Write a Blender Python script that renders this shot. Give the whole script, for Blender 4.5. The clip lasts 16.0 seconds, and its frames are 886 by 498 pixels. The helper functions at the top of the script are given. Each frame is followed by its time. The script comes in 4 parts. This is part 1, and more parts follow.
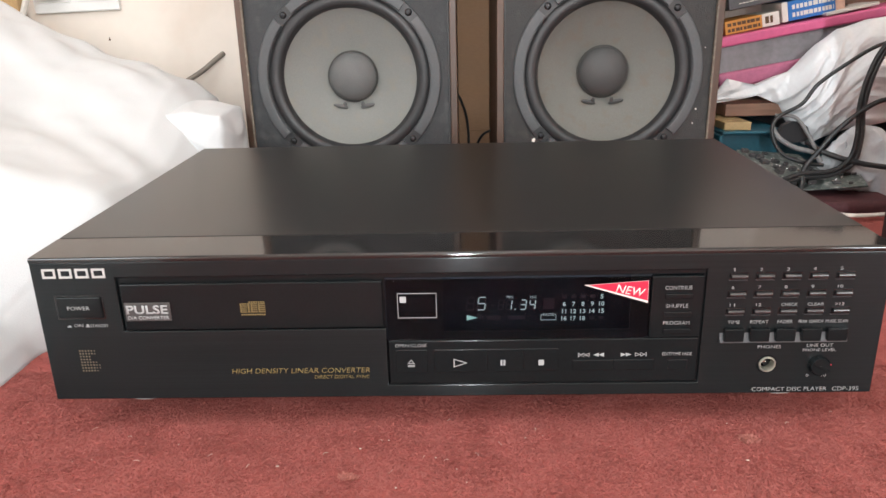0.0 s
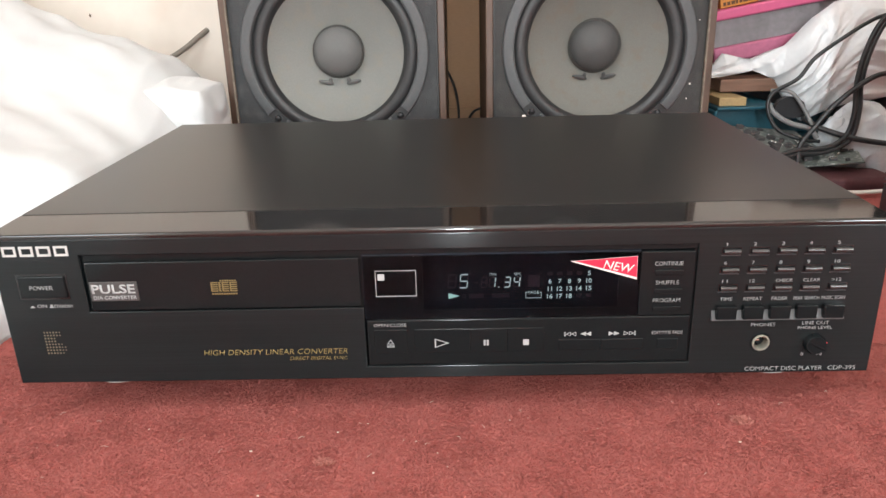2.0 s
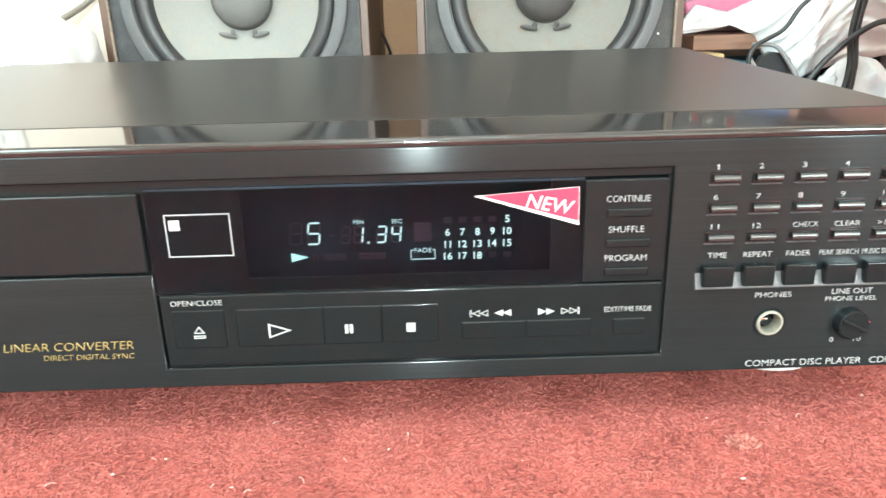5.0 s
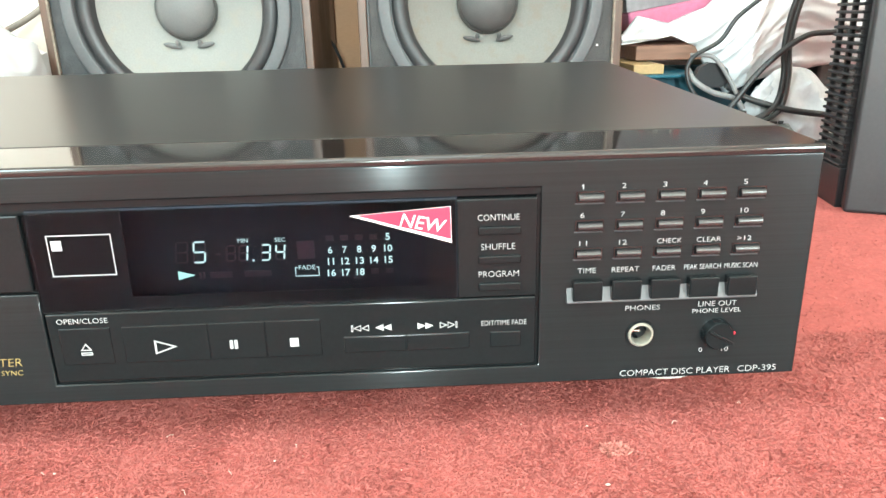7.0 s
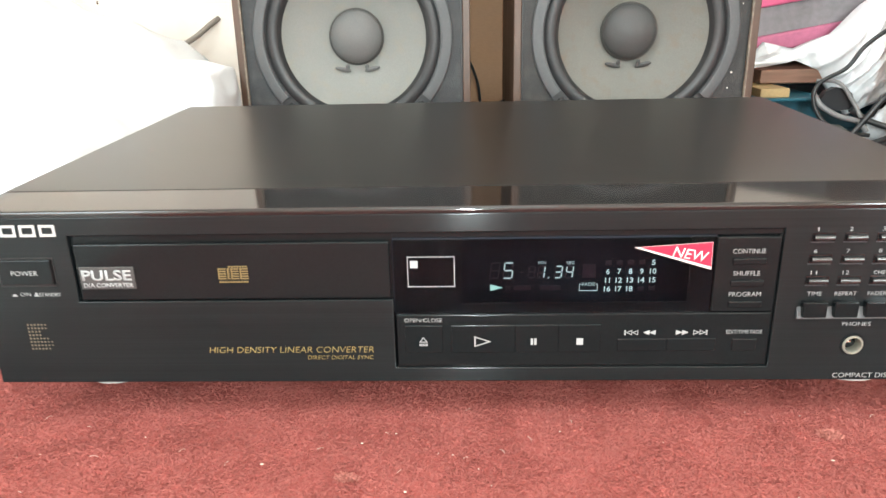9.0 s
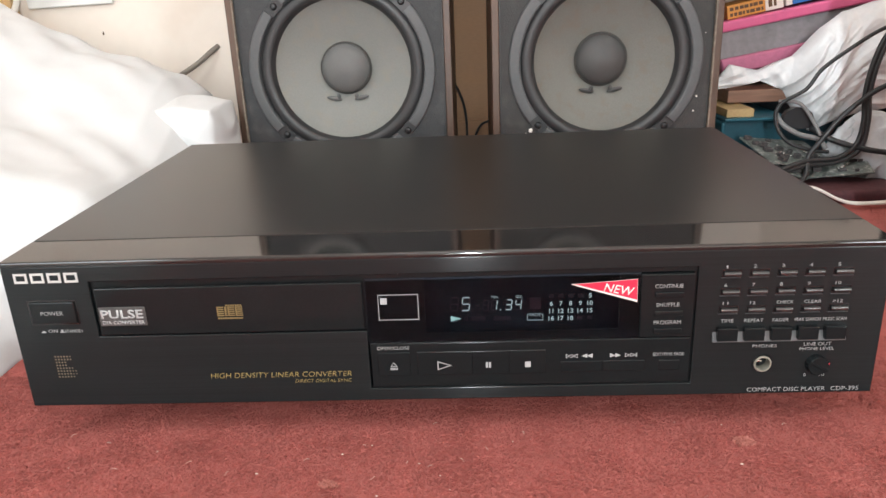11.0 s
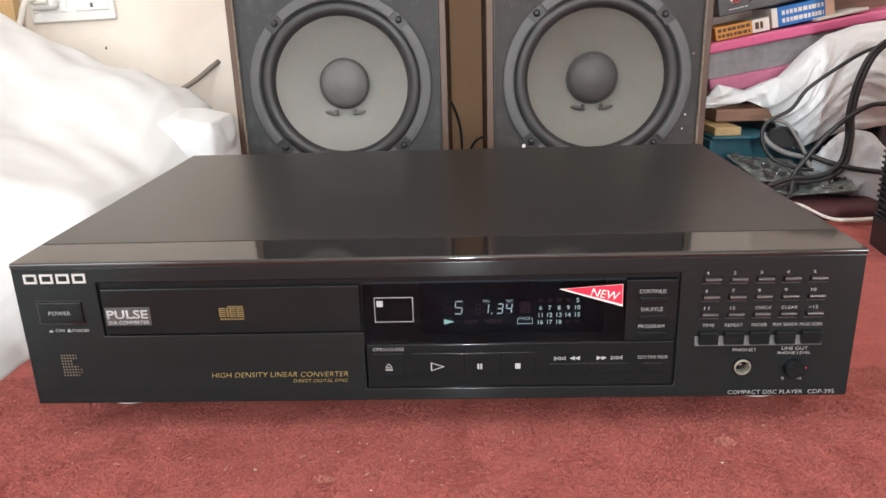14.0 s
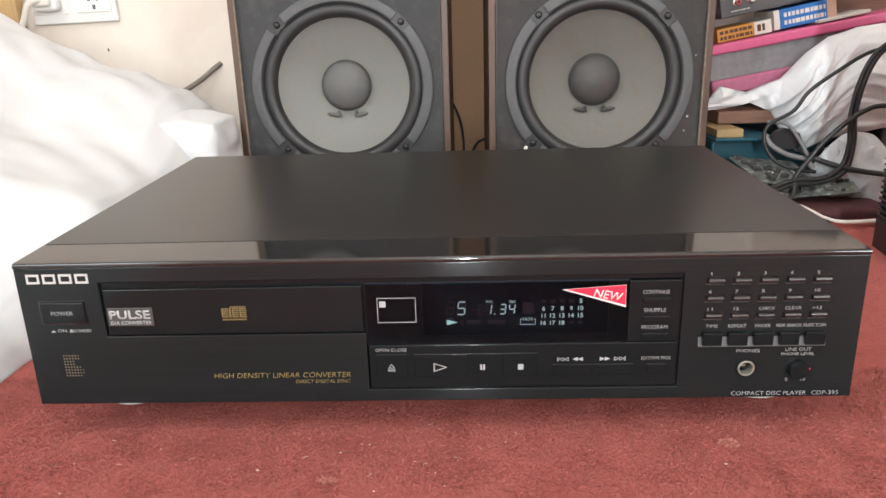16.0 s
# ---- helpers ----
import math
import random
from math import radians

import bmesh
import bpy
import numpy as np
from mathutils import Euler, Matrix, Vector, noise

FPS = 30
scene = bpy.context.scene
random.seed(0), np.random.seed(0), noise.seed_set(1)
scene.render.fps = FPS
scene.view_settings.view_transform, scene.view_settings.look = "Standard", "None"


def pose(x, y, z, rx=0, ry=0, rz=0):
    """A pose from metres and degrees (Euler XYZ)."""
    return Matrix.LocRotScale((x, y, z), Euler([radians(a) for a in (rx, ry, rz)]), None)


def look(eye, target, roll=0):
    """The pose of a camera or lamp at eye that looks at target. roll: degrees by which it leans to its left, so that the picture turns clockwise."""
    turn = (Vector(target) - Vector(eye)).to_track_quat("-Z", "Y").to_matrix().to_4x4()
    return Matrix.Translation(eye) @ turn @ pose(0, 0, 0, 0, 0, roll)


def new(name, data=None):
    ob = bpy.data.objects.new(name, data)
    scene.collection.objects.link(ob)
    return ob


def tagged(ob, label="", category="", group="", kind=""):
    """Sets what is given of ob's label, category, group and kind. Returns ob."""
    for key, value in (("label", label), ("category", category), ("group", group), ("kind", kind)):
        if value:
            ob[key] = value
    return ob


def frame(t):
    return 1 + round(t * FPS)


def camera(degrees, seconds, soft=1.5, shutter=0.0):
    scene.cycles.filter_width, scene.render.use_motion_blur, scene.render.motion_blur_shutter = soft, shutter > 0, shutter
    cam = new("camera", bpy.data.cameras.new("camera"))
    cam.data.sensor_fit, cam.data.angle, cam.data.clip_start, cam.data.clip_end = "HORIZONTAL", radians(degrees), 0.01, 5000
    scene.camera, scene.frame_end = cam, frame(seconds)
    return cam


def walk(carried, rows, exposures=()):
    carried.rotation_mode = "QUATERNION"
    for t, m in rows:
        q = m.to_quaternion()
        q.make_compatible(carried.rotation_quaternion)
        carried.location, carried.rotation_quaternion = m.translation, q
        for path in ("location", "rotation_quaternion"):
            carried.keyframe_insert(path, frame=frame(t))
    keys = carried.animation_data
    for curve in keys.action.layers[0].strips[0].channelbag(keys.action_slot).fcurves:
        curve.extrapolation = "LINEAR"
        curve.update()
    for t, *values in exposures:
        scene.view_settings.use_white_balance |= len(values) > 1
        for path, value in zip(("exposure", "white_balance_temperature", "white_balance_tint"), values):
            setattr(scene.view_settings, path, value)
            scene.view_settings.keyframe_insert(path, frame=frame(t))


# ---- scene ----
cam = camera(63.90, 16.0, 1.5, 0.4)
PATH = [
    (0, (0.00528, -0.3337, 0.20949), (-0.0548, 1.5689, -0.4042), -1.44),
    (0.5, (0.00856, -0.33357, 0.2098), (-0.0531, 1.5686, -0.4049), -1.84),
    (1, (0.00794, -0.33266, 0.20619), (-0.067, 1.5638, -0.4246), -1.87),
    (1.5, (0.00998, -0.32866, 0.20278), (-0.0538, 1.5605, -0.4507), -1.89),
    (2, (0.01253, -0.31944, 0.20056), (-0.037, 1.5684, -0.4579), -1.59),
    (2.5, (0.01303, -0.31672, 0.19858), (-0.0425, 1.5723, -0.4561), -1.31),
    (3, (0.0102, -0.30595, 0.19292), (-0.0645, 1.5769, -0.4773), -1.70),
    (3.5, (0.00548, -0.26877, 0.15987), (-0.0235, 1.6265, -0.4782), -2.22),
    (4, (0.0156, -0.22829, 0.13937), (-0.0059, 1.6693, -0.4921), -2.08),
    (4.5, (0.0353, -0.20753, 0.13356), (0.0318, 1.6861, -0.5101), -1.74),
    (5, (0.05247, -0.20875, 0.13472), (0.0754, 1.689, -0.496), -1.46),
    (7.3, (0.08571, -0.21827, 0.14123), (0.1627, 1.6803, -0.4827), -1.34),
    (7.5, (0.08103, -0.22045, 0.14158), (0.1531, 1.6771, -0.4862), -1.20),
    (8, (0.05436, -0.2354, 0.14719), (0.079, 1.6669, -0.4697), -1.16),
    (8.5, (0.01658, -0.25601, 0.15864), (-0.0196, 1.6405, -0.4755), -1.09),
    (9, (-0.0033, -0.27958, 0.17609), (-0.0751, 1.6147, -0.4616), -1.28),
    (11.5, (0.02189, -0.32346, 0.21171), (-0.0648, 1.5681, -0.432), -2.43),
    (12, (0.02214, -0.32699, 0.21197), (-0.0612, 1.5688, -0.4198), -2.25),
    (12.5, (0.02213, -0.3312, 0.20915), (-0.0507, 1.5733, -0.3972), -1.95),
    (13, (0.02204, -0.3367, 0.20963), (-0.043, 1.5719, -0.3844), -1.78),
    (13.5, (0.02018, -0.33697, 0.20883), (-0.0471, 1.5708, -0.3876), -1.76),
    (14, (0.01944, -0.33695, 0.20919), (-0.0515, 1.571, -0.3865), -1.71),
    (14.5, (0.01941, -0.33771, 0.20906), (-0.0478, 1.5725, -0.3798), -1.68),
    (15, (0.01961, -0.33792, 0.20866), (-0.0481, 1.5727, -0.3786), -1.71),
    (15.5, (0.01947, -0.33818, 0.20908), (-0.0465, 1.5728, -0.3774), -1.65),
    (16, (0.0185, -0.33687, 0.20787), (-0.0554, 1.5733, -0.38), -1.69),
]
walk(cam, [(t, look(eye, target, roll)) for t, eye, target, roll in PATH],
     [(0, -0.62, 6350, 9), (1.5, -0.57, 6350, 8), (3.0, -0.24, 6350, 5), (4.0, 0.22, 6200, -1), (5.2, 0.68, 6000, -7), (7.5, 0.66, 6000, -7), (8.5, 0.32, 6150, -3), (9.2, -0.06, 6300, 3), (11.3, -0.57, 6350, 8), (16, -0.57, 6350, 8)])

# ---------- light ----------
scene.view_settings.exposure = 0.0
world = bpy.data.worlds.new("world")
scene.world = world
world.use_nodes = True
wn = world.node_tree
sky = wn.nodes.new("ShaderNodeTexSky")
sky.sky_type, sky.sun_disc, sky.sun_elevation, sky.sun_rotation = "NISHITA", False, radians(40), radians(200)
wn.links.new(sky.outputs[0], wn.nodes["Background"].inputs[0])
wn.nodes["Background"].inputs[1].default_value = 0.1


def area_lamp(name, m, sx, sy, watts, colour):
    li = bpy.data.lights.new(name, "AREA")
    li.shape, li.size, li.size_y, li.energy, li.color = "RECTANGLE", sx, sy, watts, colour
    ob = new(name, li)
    ob.matrix_world = m
    return ob


# daylight through the west and east windows and through a narrow gap in the south wall; a ceiling lamp
area_lamp("window_light", pose(-1.03, -0.95, 1.40, 0, -90, 0), 1.0, 1.0, 35, (0.90, 0.96, 1.0))
area_lamp("doorway_light", pose(0.0, -2.63, 0.72, 90, 0, 0), 0.030, 1.1, 70, (0.92, 0.98, 1.0))
area_lamp("window_light_east", pose(1.53, -2.07, 1.05, 0, 90, 0), 1.0, 0.36, 58, (0.90, 0.97, 1.0))
area_lamp("ceiling_light", pose(0.0, -0.9, 2.36), 0.7, 0.7, 7.5, (0.96, 0.98, 1.0))


# ---------- materials ----------
def material(name, base, rough=0.5, metal=0.0, vary=0.15, fine=400.0, coarse=12.0, bump=0.0, bump_scale=800.0,
             stretch=(1, 1, 1), grain=0.0, dirt=None, dirt_amount=0.0, spec=0.5, emit=None, strength=0.0, alpha=1.0, coat=0.0, transmission=0.0, ior=1.5, depth=0.001, rvary=0.15):
    m = bpy.data.materials.new(name)
    m.use_nodes = True
    nt = m.node_tree
    b = nt.nodes["Principled BSDF"]
    N, Lk = nt.nodes.new, nt.links.new
    co = N("ShaderNodeTexCoord")
    mp = N("ShaderNodeMapping")
    mp.inputs["Scale"].default_value = stretch
    Lk(co.outputs["Object"], mp.inputs[0])

    def noise_tex(scale, detail):
        n = N("ShaderNodeTexNoise")
        n.inputs["Scale"].default_value, n.inputs["Detail"].default_value = scale, detail
        Lk(mp.outputs[0], n.inputs["Vector"])
        return n

    a, c = noise_tex(fine, 3), noise_tex(coarse, 4)
    add = N("ShaderNodeMath")
    add.operation = "ADD"
    Lk(a.outputs[0], add.inputs[0]), Lk(c.outputs[0], add.inputs[1])
    ramp = N("ShaderNodeMapRange")
    ramp.inputs[1].default_value, ramp.inputs[2].default_value = 0.6, 1.4
    ramp.inputs[3].default_value, ramp.inputs[4].default_value = 1 - vary, 1 + vary
    Lk(add.outputs[0], ramp.inputs[0])
    mul = N("ShaderNodeVectorMath")
    mul.operation = "SCALE"
    mul.inputs[0].default_value = base[:3]
    Lk(ramp.outputs[0], mul.inputs["Scale"])
    col = mul.outputs[0]
    if dirt:
        d = noise_tex(coarse * 3.7, 6)
        r = N("ShaderNodeMapRange")
        r.inputs[1].default_value, r.inputs[2].default_value, r.inputs[4].default_value = 0.52, 0.72, dirt_amount
        Lk(d.outputs[0], r.inputs[0])
        mix = N("ShaderNodeMix")
        mix.data_type = "RGBA"
        Lk(r.outputs[0], mix.inputs[0]), Lk(col, mix.inputs[6])
        mix.inputs[7].default_value = (*dirt, 1)
        col = mix.outputs[2]
    Lk(col, b.inputs["Base Color"])
    rr = N("ShaderNodeMapRange")
    rr.inputs[1].default_value, rr.inputs[2].default_value = 0.3, 0.7
    rr.inputs[3].default_value, rr.inputs[4].default_value = rough * (1 - rvary), min(1, rough * (1 + rvary))
    Lk(c.outputs[0], rr.inputs[0])
    Lk(rr.outputs[0], b.inputs["Roughness"])
    b.inputs["Metallic"].default_value = metal
    b.inputs["Specular IOR Level"].default_value = spec
    b.inputs["Coat Weight"].default_value = coat
    b.inputs["Coat Roughness"].default_value = 0.08
    b.inputs["Transmission Weight"].default_value = transmission
    b.inputs["Alpha"].default_value = alpha
    b.inputs["IOR"].default_value = ior
    if grain:
        b.inputs["Anisotropic"].default_value = grain
        tg = N("ShaderNodeTangent")
        tg.direction_type, tg.uv_map = "UV_MAP", "grain"
        Lk(tg.outputs[0], b.inputs["Tangent"])
    if bump:
        n = noise_tex(bump_scale, 2)
        bp = N("ShaderNodeBump")
        bp.inputs["Strength"].default_value, bp.inputs["Distance"].default_value = bump, depth
        Lk(n.outputs[0], bp.inputs["Height"])
        Lk(bp.outputs[0], b.inputs["Normal"])
    if emit:
        b.inputs["Emission Color"].default_value = (*emit, 1)
        b.inputs["Emission Strength"].default_value = strength
    return m


M = {
    "fascia": material("brushed_black_fascia", (0.0116, 0.0145, 0.0154), 0.18, 0.0, 0.2, 40, 14, 1.0, 30, (0.3, 1, 90), spec=0.30, depth=0.000017, grain=1.0),
    "gloss": material("gloss_black_trim", (0.012, 0.011, 0.011), 0.07, 0.0, 0.1, 200, 10, spec=0.7),
    "plastic": material("satin_black_plastic", (0.0096, 0.0120, 0.0128), 0.11, 0.0, 0.15, 900, 20, spec=0.25),
    "window": material("smoked_display_window", (0.58, 0.60, 0.63), 0.02, 0.0, 0.02, 100, 10, spec=0.5, transmission=1.0, ior=1.13),
    "board": material("display_back_board", (0.0190, 0.0235, 0.0320), 0.6, 0.0, 0.2, 200, 40, spec=0.05),
    "dark": material("dark_recess", (0.006, 0.006, 0.006), 0.5, spec=0.1),
    "mask": material("black_window_print", (0.0160, 0.0190, 0.0225), 0.3, 0.0, 0.1, spec=0.2),
    "cover": material("painted_steel_cover", (0.0095, 0.0090, 0.0089), 0.31, 0.0, 0.12, 2500, 5, spec=0.55, rvary=0.02),
    "ivory_ring": material("ivory_ring", (0.36, 0.35, 0.29), 0.3, 0.4, 0.08),
    "chrome": material("nickel_ring", (0.72, 0.70, 0.64), 0.22, 1.0, 0.08),
    "white_ink": material("white_print", (0.40, 0.41, 0.41), 0.6, 0.0, 0.05),
    "silver_ink": material("silver_print", (0.60, 0.60, 0.585), 0.4, 0.3, 0.05),
    "gold_ink": material("gold_print", (0.36, 0.27, 0.085), 0.45, 0.1, 0.1),
    "old_gold": material("muted_gold_print", (0.24, 0.175, 0.07), 0.45, 0.1, 0.15),
    "dim_gold": material("dull_gold_print", (0.14, 0.12, 0.085), 0.4, 0.2, 0.3),
    "badge": material("silver_grey_badge", (0.085, 0.085, 0.083), 0.3, 0.3, 0.12, 600, 60),
    "vfd": material("display_segments", (0.1, 0.1, 0.1), 0.5, emit=(0.76, 0.95, 0.92), strength=1.15),
    "vfd_green": material("display_pointer", (0.1, 0.1, 0.1), 0.5, emit=(0.55, 0.95, 0.82), strength=1.2),
    "vfd_off": material("unlit_segments", (0.034, 0.018, 0.032), 0.4),
    "sticker": material("red_sticker", (0.58, 0.025, 0.065), 0.32, 0.0, 0.08, 300, 40),
    "sticker_white": material("sticker_white", (0.80, 0.74, 0.70), 0.4, 0.0, 0.05),
    "red_dot": material("red_mark", (0.65, 0.03, 0.05), 0.4),
    "key": material("semi_gloss_black_keys", (0.016, 0.0165, 0.0175), 0.22, 0.0, 0.05, 60, 20, spec=0.9, rvary=0.03),
    "ledge": material("grey_plastic_ledge", (0.075, 0.077, 0.080), 0.3),
    "foot": material("grey_plastic_foot", (0.55, 0.54, 0.52), 0.4),
    "baffle": material("black_painted_baffle", (0.031, 0.033, 0.035), 0.6, 0.0, 0.35, 900, 14, 0.5, 900, dirt=(0.12, 0.12, 0.115), dirt_amount=0.35),
    "veneer": material("brown_wood_veneer", (0.085, 0.050, 0.034), 0.45, 0.0, 0.35, 60, 8, 0.1, 120, (6, 6, 0.6)),
    "worn_edge": material("worn_cabinet_edge", (0.16, 0.13, 0.10), 0.6, 0.0, 0.4, 250, 40, 0.2, 300, dirt=(0.36, 0.31, 0.24), dirt_amount=0.5),
    "rubber": material("grey_gasket_ring", (0.082, 0.085, 0.088), 0.55, 0.0, 0.12, 500, 20, 0.1, 900),
    "surround": material("black_rubber_surround", (0.028, 0.028, 0.029), 0.45, 0.0, 0.2, 400, 25),
    "cone": material("grey_paper_cone", (0.208, 0.210, 0.196), 0.75, 0.0, 0.10, 700, 22, 0.3, 1200, dirt=(0.235, 0.215, 0.175), dirt_amount=0.5),
    "dome": material("dark_dust_cap", (0.125, 0.125, 0.122), 0.65, 0.0, 0.12, 900, 40, 0.2, 1500),
    # right loudspeaker: cone (also yellowed), cap and baffle darkened to paint in weaker light
    "cone_shaded": material("shaded_yellowed_paper_cone", (0.150, 0.148, 0.132), 0.75, 0.0, 0.12, 700, 22, 0.3, 1200, dirt=(0.155, 0.128, 0.095), dirt_amount=0.6),
    "dome_shaded": material("shaded_dust_cap", (0.062, 0.061, 0.060), 0.6, 0.0, 0.15, 900, 40, 0.2, 1500),
    "baffle_shaded": material("shaded_worn_black_baffle", (0.026, 0.025, 0.024), 0.6, 0.0, 0.35, 900, 14, 0.5, 900, dirt=(0.09, 0.083, 0.072), dirt_amount=0.35),
    "pink_veiled": material("dull_pink_plastic", (0.52, 0.16, 0.27), 0.5, 0.0, 0.15, 200, 30),
    "cap_ring": material("dark_glue", (0.070, 0.067, 0.062), 0.5, 0.0, 0.3, 500, 60),
    "screw": material("black_screw", (0.04, 0.04, 0.042), 0.35, 0.6),
    "wall": material("cream_wall_paint", (0.80, 0.72, 0.64), 0.6, 0.0, 0.03, 60, 4, 0.08, 120, dirt=(0.70, 0.58, 0.48), dirt_amount=0.35),
    "ceiling": material("white_ceiling_paint", (0.8, 0.79, 0.76), 0.8, 0.0, 0.03),
    "socket": material("white_socket_plastic", (0.80, 0.79, 0.77), 0.3, 0.0, 0.03),
    "cord_white": material("off_white_cord", (0.72, 0.68, 0.62), 0.45, 0.0, 0.08),
    "cord_brown": material("grey_brown_cord", (0.22, 0.19, 0.16), 0.5, 0.0, 0.2),
    "cord_black": material("black_rubber_cord", (0.022, 0.023, 0.024), 0.42, 0.0, 0.2, 600, 60),
    "cord_grey": material("grey_cord", (0.20, 0.20, 0.20), 0.45, 0.0, 0.15),
    "sheet": material("white_cotton_sheet", (0.64, 0.65, 0.655), 0.85, 0.0, 0.03, 800, 10, 0.3, 1400),
    "cardboard": material("brown_cardboard", (0.29, 0.160, 0.084), 0.75, 0.0, 0.10, 150, 10, 0.1, 400, (1, 1, 3)),
    "carpet": material("red_carpet_backing", (0.37, 0.105, 0.092), 0.95, 0.0, 0.2, 300, 60, 0.5, 700, spec=0.1),
    "tuft": material("red_carpet_pile", (0.366, 0.116, 0.100), 0.9, 0.0, 0.11, 300, 60, spec=0.2, dirt=(0.335, 0.090, 0.074), dirt_amount=0.6),
    "stain": material("pale_stained_pile", (0.45, 0.165, 0.135), 0.9, 0.0, 0.2, 500, 90),
    "lint": material("pale_lint", (0.65, 0.52, 0.45), 0.8),
    "bag": material("white_plastic_film", (0.79, 0.80, 0.81), 0.36, 0.0, 0.05, 300, 20, 0.45, 45, transmission=0.0),
    "bag_grey": material("greyish_plastic_film", (0.60, 0.625, 0.65), 0.35, 0.0, 0.10, 300, 20, 0.45, 60),
    "pink": material("pink_plastic", (0.70, 0.14, 0.29), 0.35, 0.0, 0.08, 200, 20),
    "clear": material("cloudy_clear_plastic", (0.42, 0.40, 0.42), 0.3, 0.0, 0.25, 120, 25, alpha=0.55),
    "clutter_dark": material("dark_box_contents", (0.06, 0.055, 0.055), 0.7, 0.0, 0.6, 90, 30),
    "blue": material("teal_blue_plastic", (0.012, 0.085, 0.12), 0.45, 0.0, 0.2, 300, 20),
    "wood": material("dark_wood_board", (0.22, 0.12, 0.08), 0.5, 0.0, 0.3, 60, 20, 0.1, 200, (0.5, 5, 5)),
    "pale_wood": material("pale_varnished_wood", (0.55, 0.36, 0.17), 0.45, 0.0, 0.2, 50, 10, 0.05, 200, (5, 5, 0.5)),
    "yellow": material("straw_yellow_card", (0.42, 0.30, 0.14), 0.6, 0.0, 0.15),
    "orange": material("orange_card", (0.62, 0.27, 0.05), 0.5, 0.0, 0.12),
    "peach": material("peach_card", (0.62, 0.40, 0.31), 0.55, 0.0, 0.1),
    "card_white": material("white_card", (0.74, 0.70, 0.64), 0.55, 0.0, 0.08),
    "card_blue": material("blue_card", (0.03, 0.17, 0.50), 0.5, 0.0, 0.12),
    "print_dark": material("dark_print", (0.10, 0.05, 0.02), 0.6),
    "grey_metal": material("grey_painted_metal", (0.11, 0.11, 0.115), 0.45, 0.0, 0.2, 500, 20),
    "pcb": material("green_grey_circuit_board", (0.11, 0.125, 0.115), 0.4, 0.0, 0.6, 200, 60, 0.3, 300, dirt=(0.5, 0.5, 0.46), dirt_amount=0.7),
    "solder": material("bright_solder", (0.8, 0.8, 0.78), 0.25, 1.0),
    "maroon": material("maroon_cloth", (0.070, 0.018, 0.022), 0.8, 0.0, 0.3, 300, 30),
    "black_rack": material("black_rack_plastic", (0.020, 0.021, 0.023), 0.42, 0.0, 0.25, 400, 15),
}


# ---------- mesh helpers ----------
def bm_new():
    return bmesh.new()


def mesh_of(name, bm, mat, smooth=True):
    me = bpy.data.meshes.new(name)
    bmesh.ops.recalc_face_normals(bm, faces=bm.faces)
    bm.to_mesh(me)
    bm.free()
    me.materials.append(mat)
    if smooth:
        me.shade_smooth()
        me.set_sharp_from_angle(angle=radians(50))
        if len(me.polygons) < 6000:
            weigh_normals(me)
    return me


def weigh_normals(me, limit=math.cos(radians(50))):
    """Normals weighed by area, so that bevels stay round and flat faces flat."""
    face_n = [p.normal.copy() for p in me.polygons]
    face_a = [p.area for p in me.polygons]
    round_v = [[] for _ in me.vertices]
    for p in me.polygons:
        for v in p.vertices:
            round_v[v].append(p.index)
    out = []
    for p in me.polygons:
        n0 = face_n[p.index]
        for v in p.vertices:
            t = Vector()
            for k in round_v[v]:
                if face_n[k].dot(n0) > limit:
                    t += face_n[k] * face_a[k]
            out.append(t.normalized() if t.length > 1e-20 else n0)
    me.normals_split_custom_set(out)


def part(name, bm, mat, parent=None, label="", at=None, smooth=True):
    ob = new(name, mesh_of(name, bm, mat, smooth))
    ob.parent = parent
    if at is not None:
        ob.matrix_local = at
    if label:
        tagged(ob, label)
    return ob


def thing(name, label, category, m=None, group="", kind=""):
    ob = new(name)
    ob.empty_display_size = 0.05
    if m is not None:
        ob.matrix_world = m
    return tagged(ob, label, category, group, kind)


def rbox(bm, x0, x1, y0, y1, z0, z1, r=0.0, seg=2):
    g = bmesh.ops.create_cube(bm, size=1.0)
    for v in g["verts"]:
        v.co = ((x0 + x1) / 2 + v.co.x * (x1 - x0), (y0 + y1) / 2 + v.co.y * (y1 - y0), (z0 + z1) / 2 + v.co.z * (z1 - z0))
    if r > 0:
        edges = list({e for v in g["verts"] for e in v.link_edges})
        bmesh.ops.bevel(bm, geom=edges, offset=r, segments=seg, profile=0.5, affect="EDGES")
    return bm


def box(x0, x1, y0, y1, z0, z1, r=0.0, seg=2):
    return rbox(bm_new(), x0, x1, y0, y1, z0, z1, r, seg)


def prism_x(profile, x0, x1):
    """A solid with the given outline in y, z, drawn out along x."""
    bm = bm_new()
    a = [bm.verts.new((x0, y, z)) for y, z in profile]
    b = [bm.verts.new((x1, y, z)) for y, z in profile]
    bm.faces.new(a), bm.faces.new(b[::-1])
    for i in range(len(a)):
        j = (i + 1) % len(a)
        bm.faces.new((a[i], a[j], b[j], b[i]))
    return bm


def poly_y(points, y0, y1):
    """A flat plate with the given outline in x, z, between two depths."""
    bm = bm_new()
    a = [bm.verts.new((x, y0, z)) for x, z in points]
    b = [bm.verts.new((x, y1, z)) for x, z in points]
    bm.faces.new(a), bm.faces.new(b[::-1])
    for i in range(len(a)):
        j = (i + 1) % len(a)
        bm.faces.new((a[i], a[j], b[j], b[i]))
    return bm


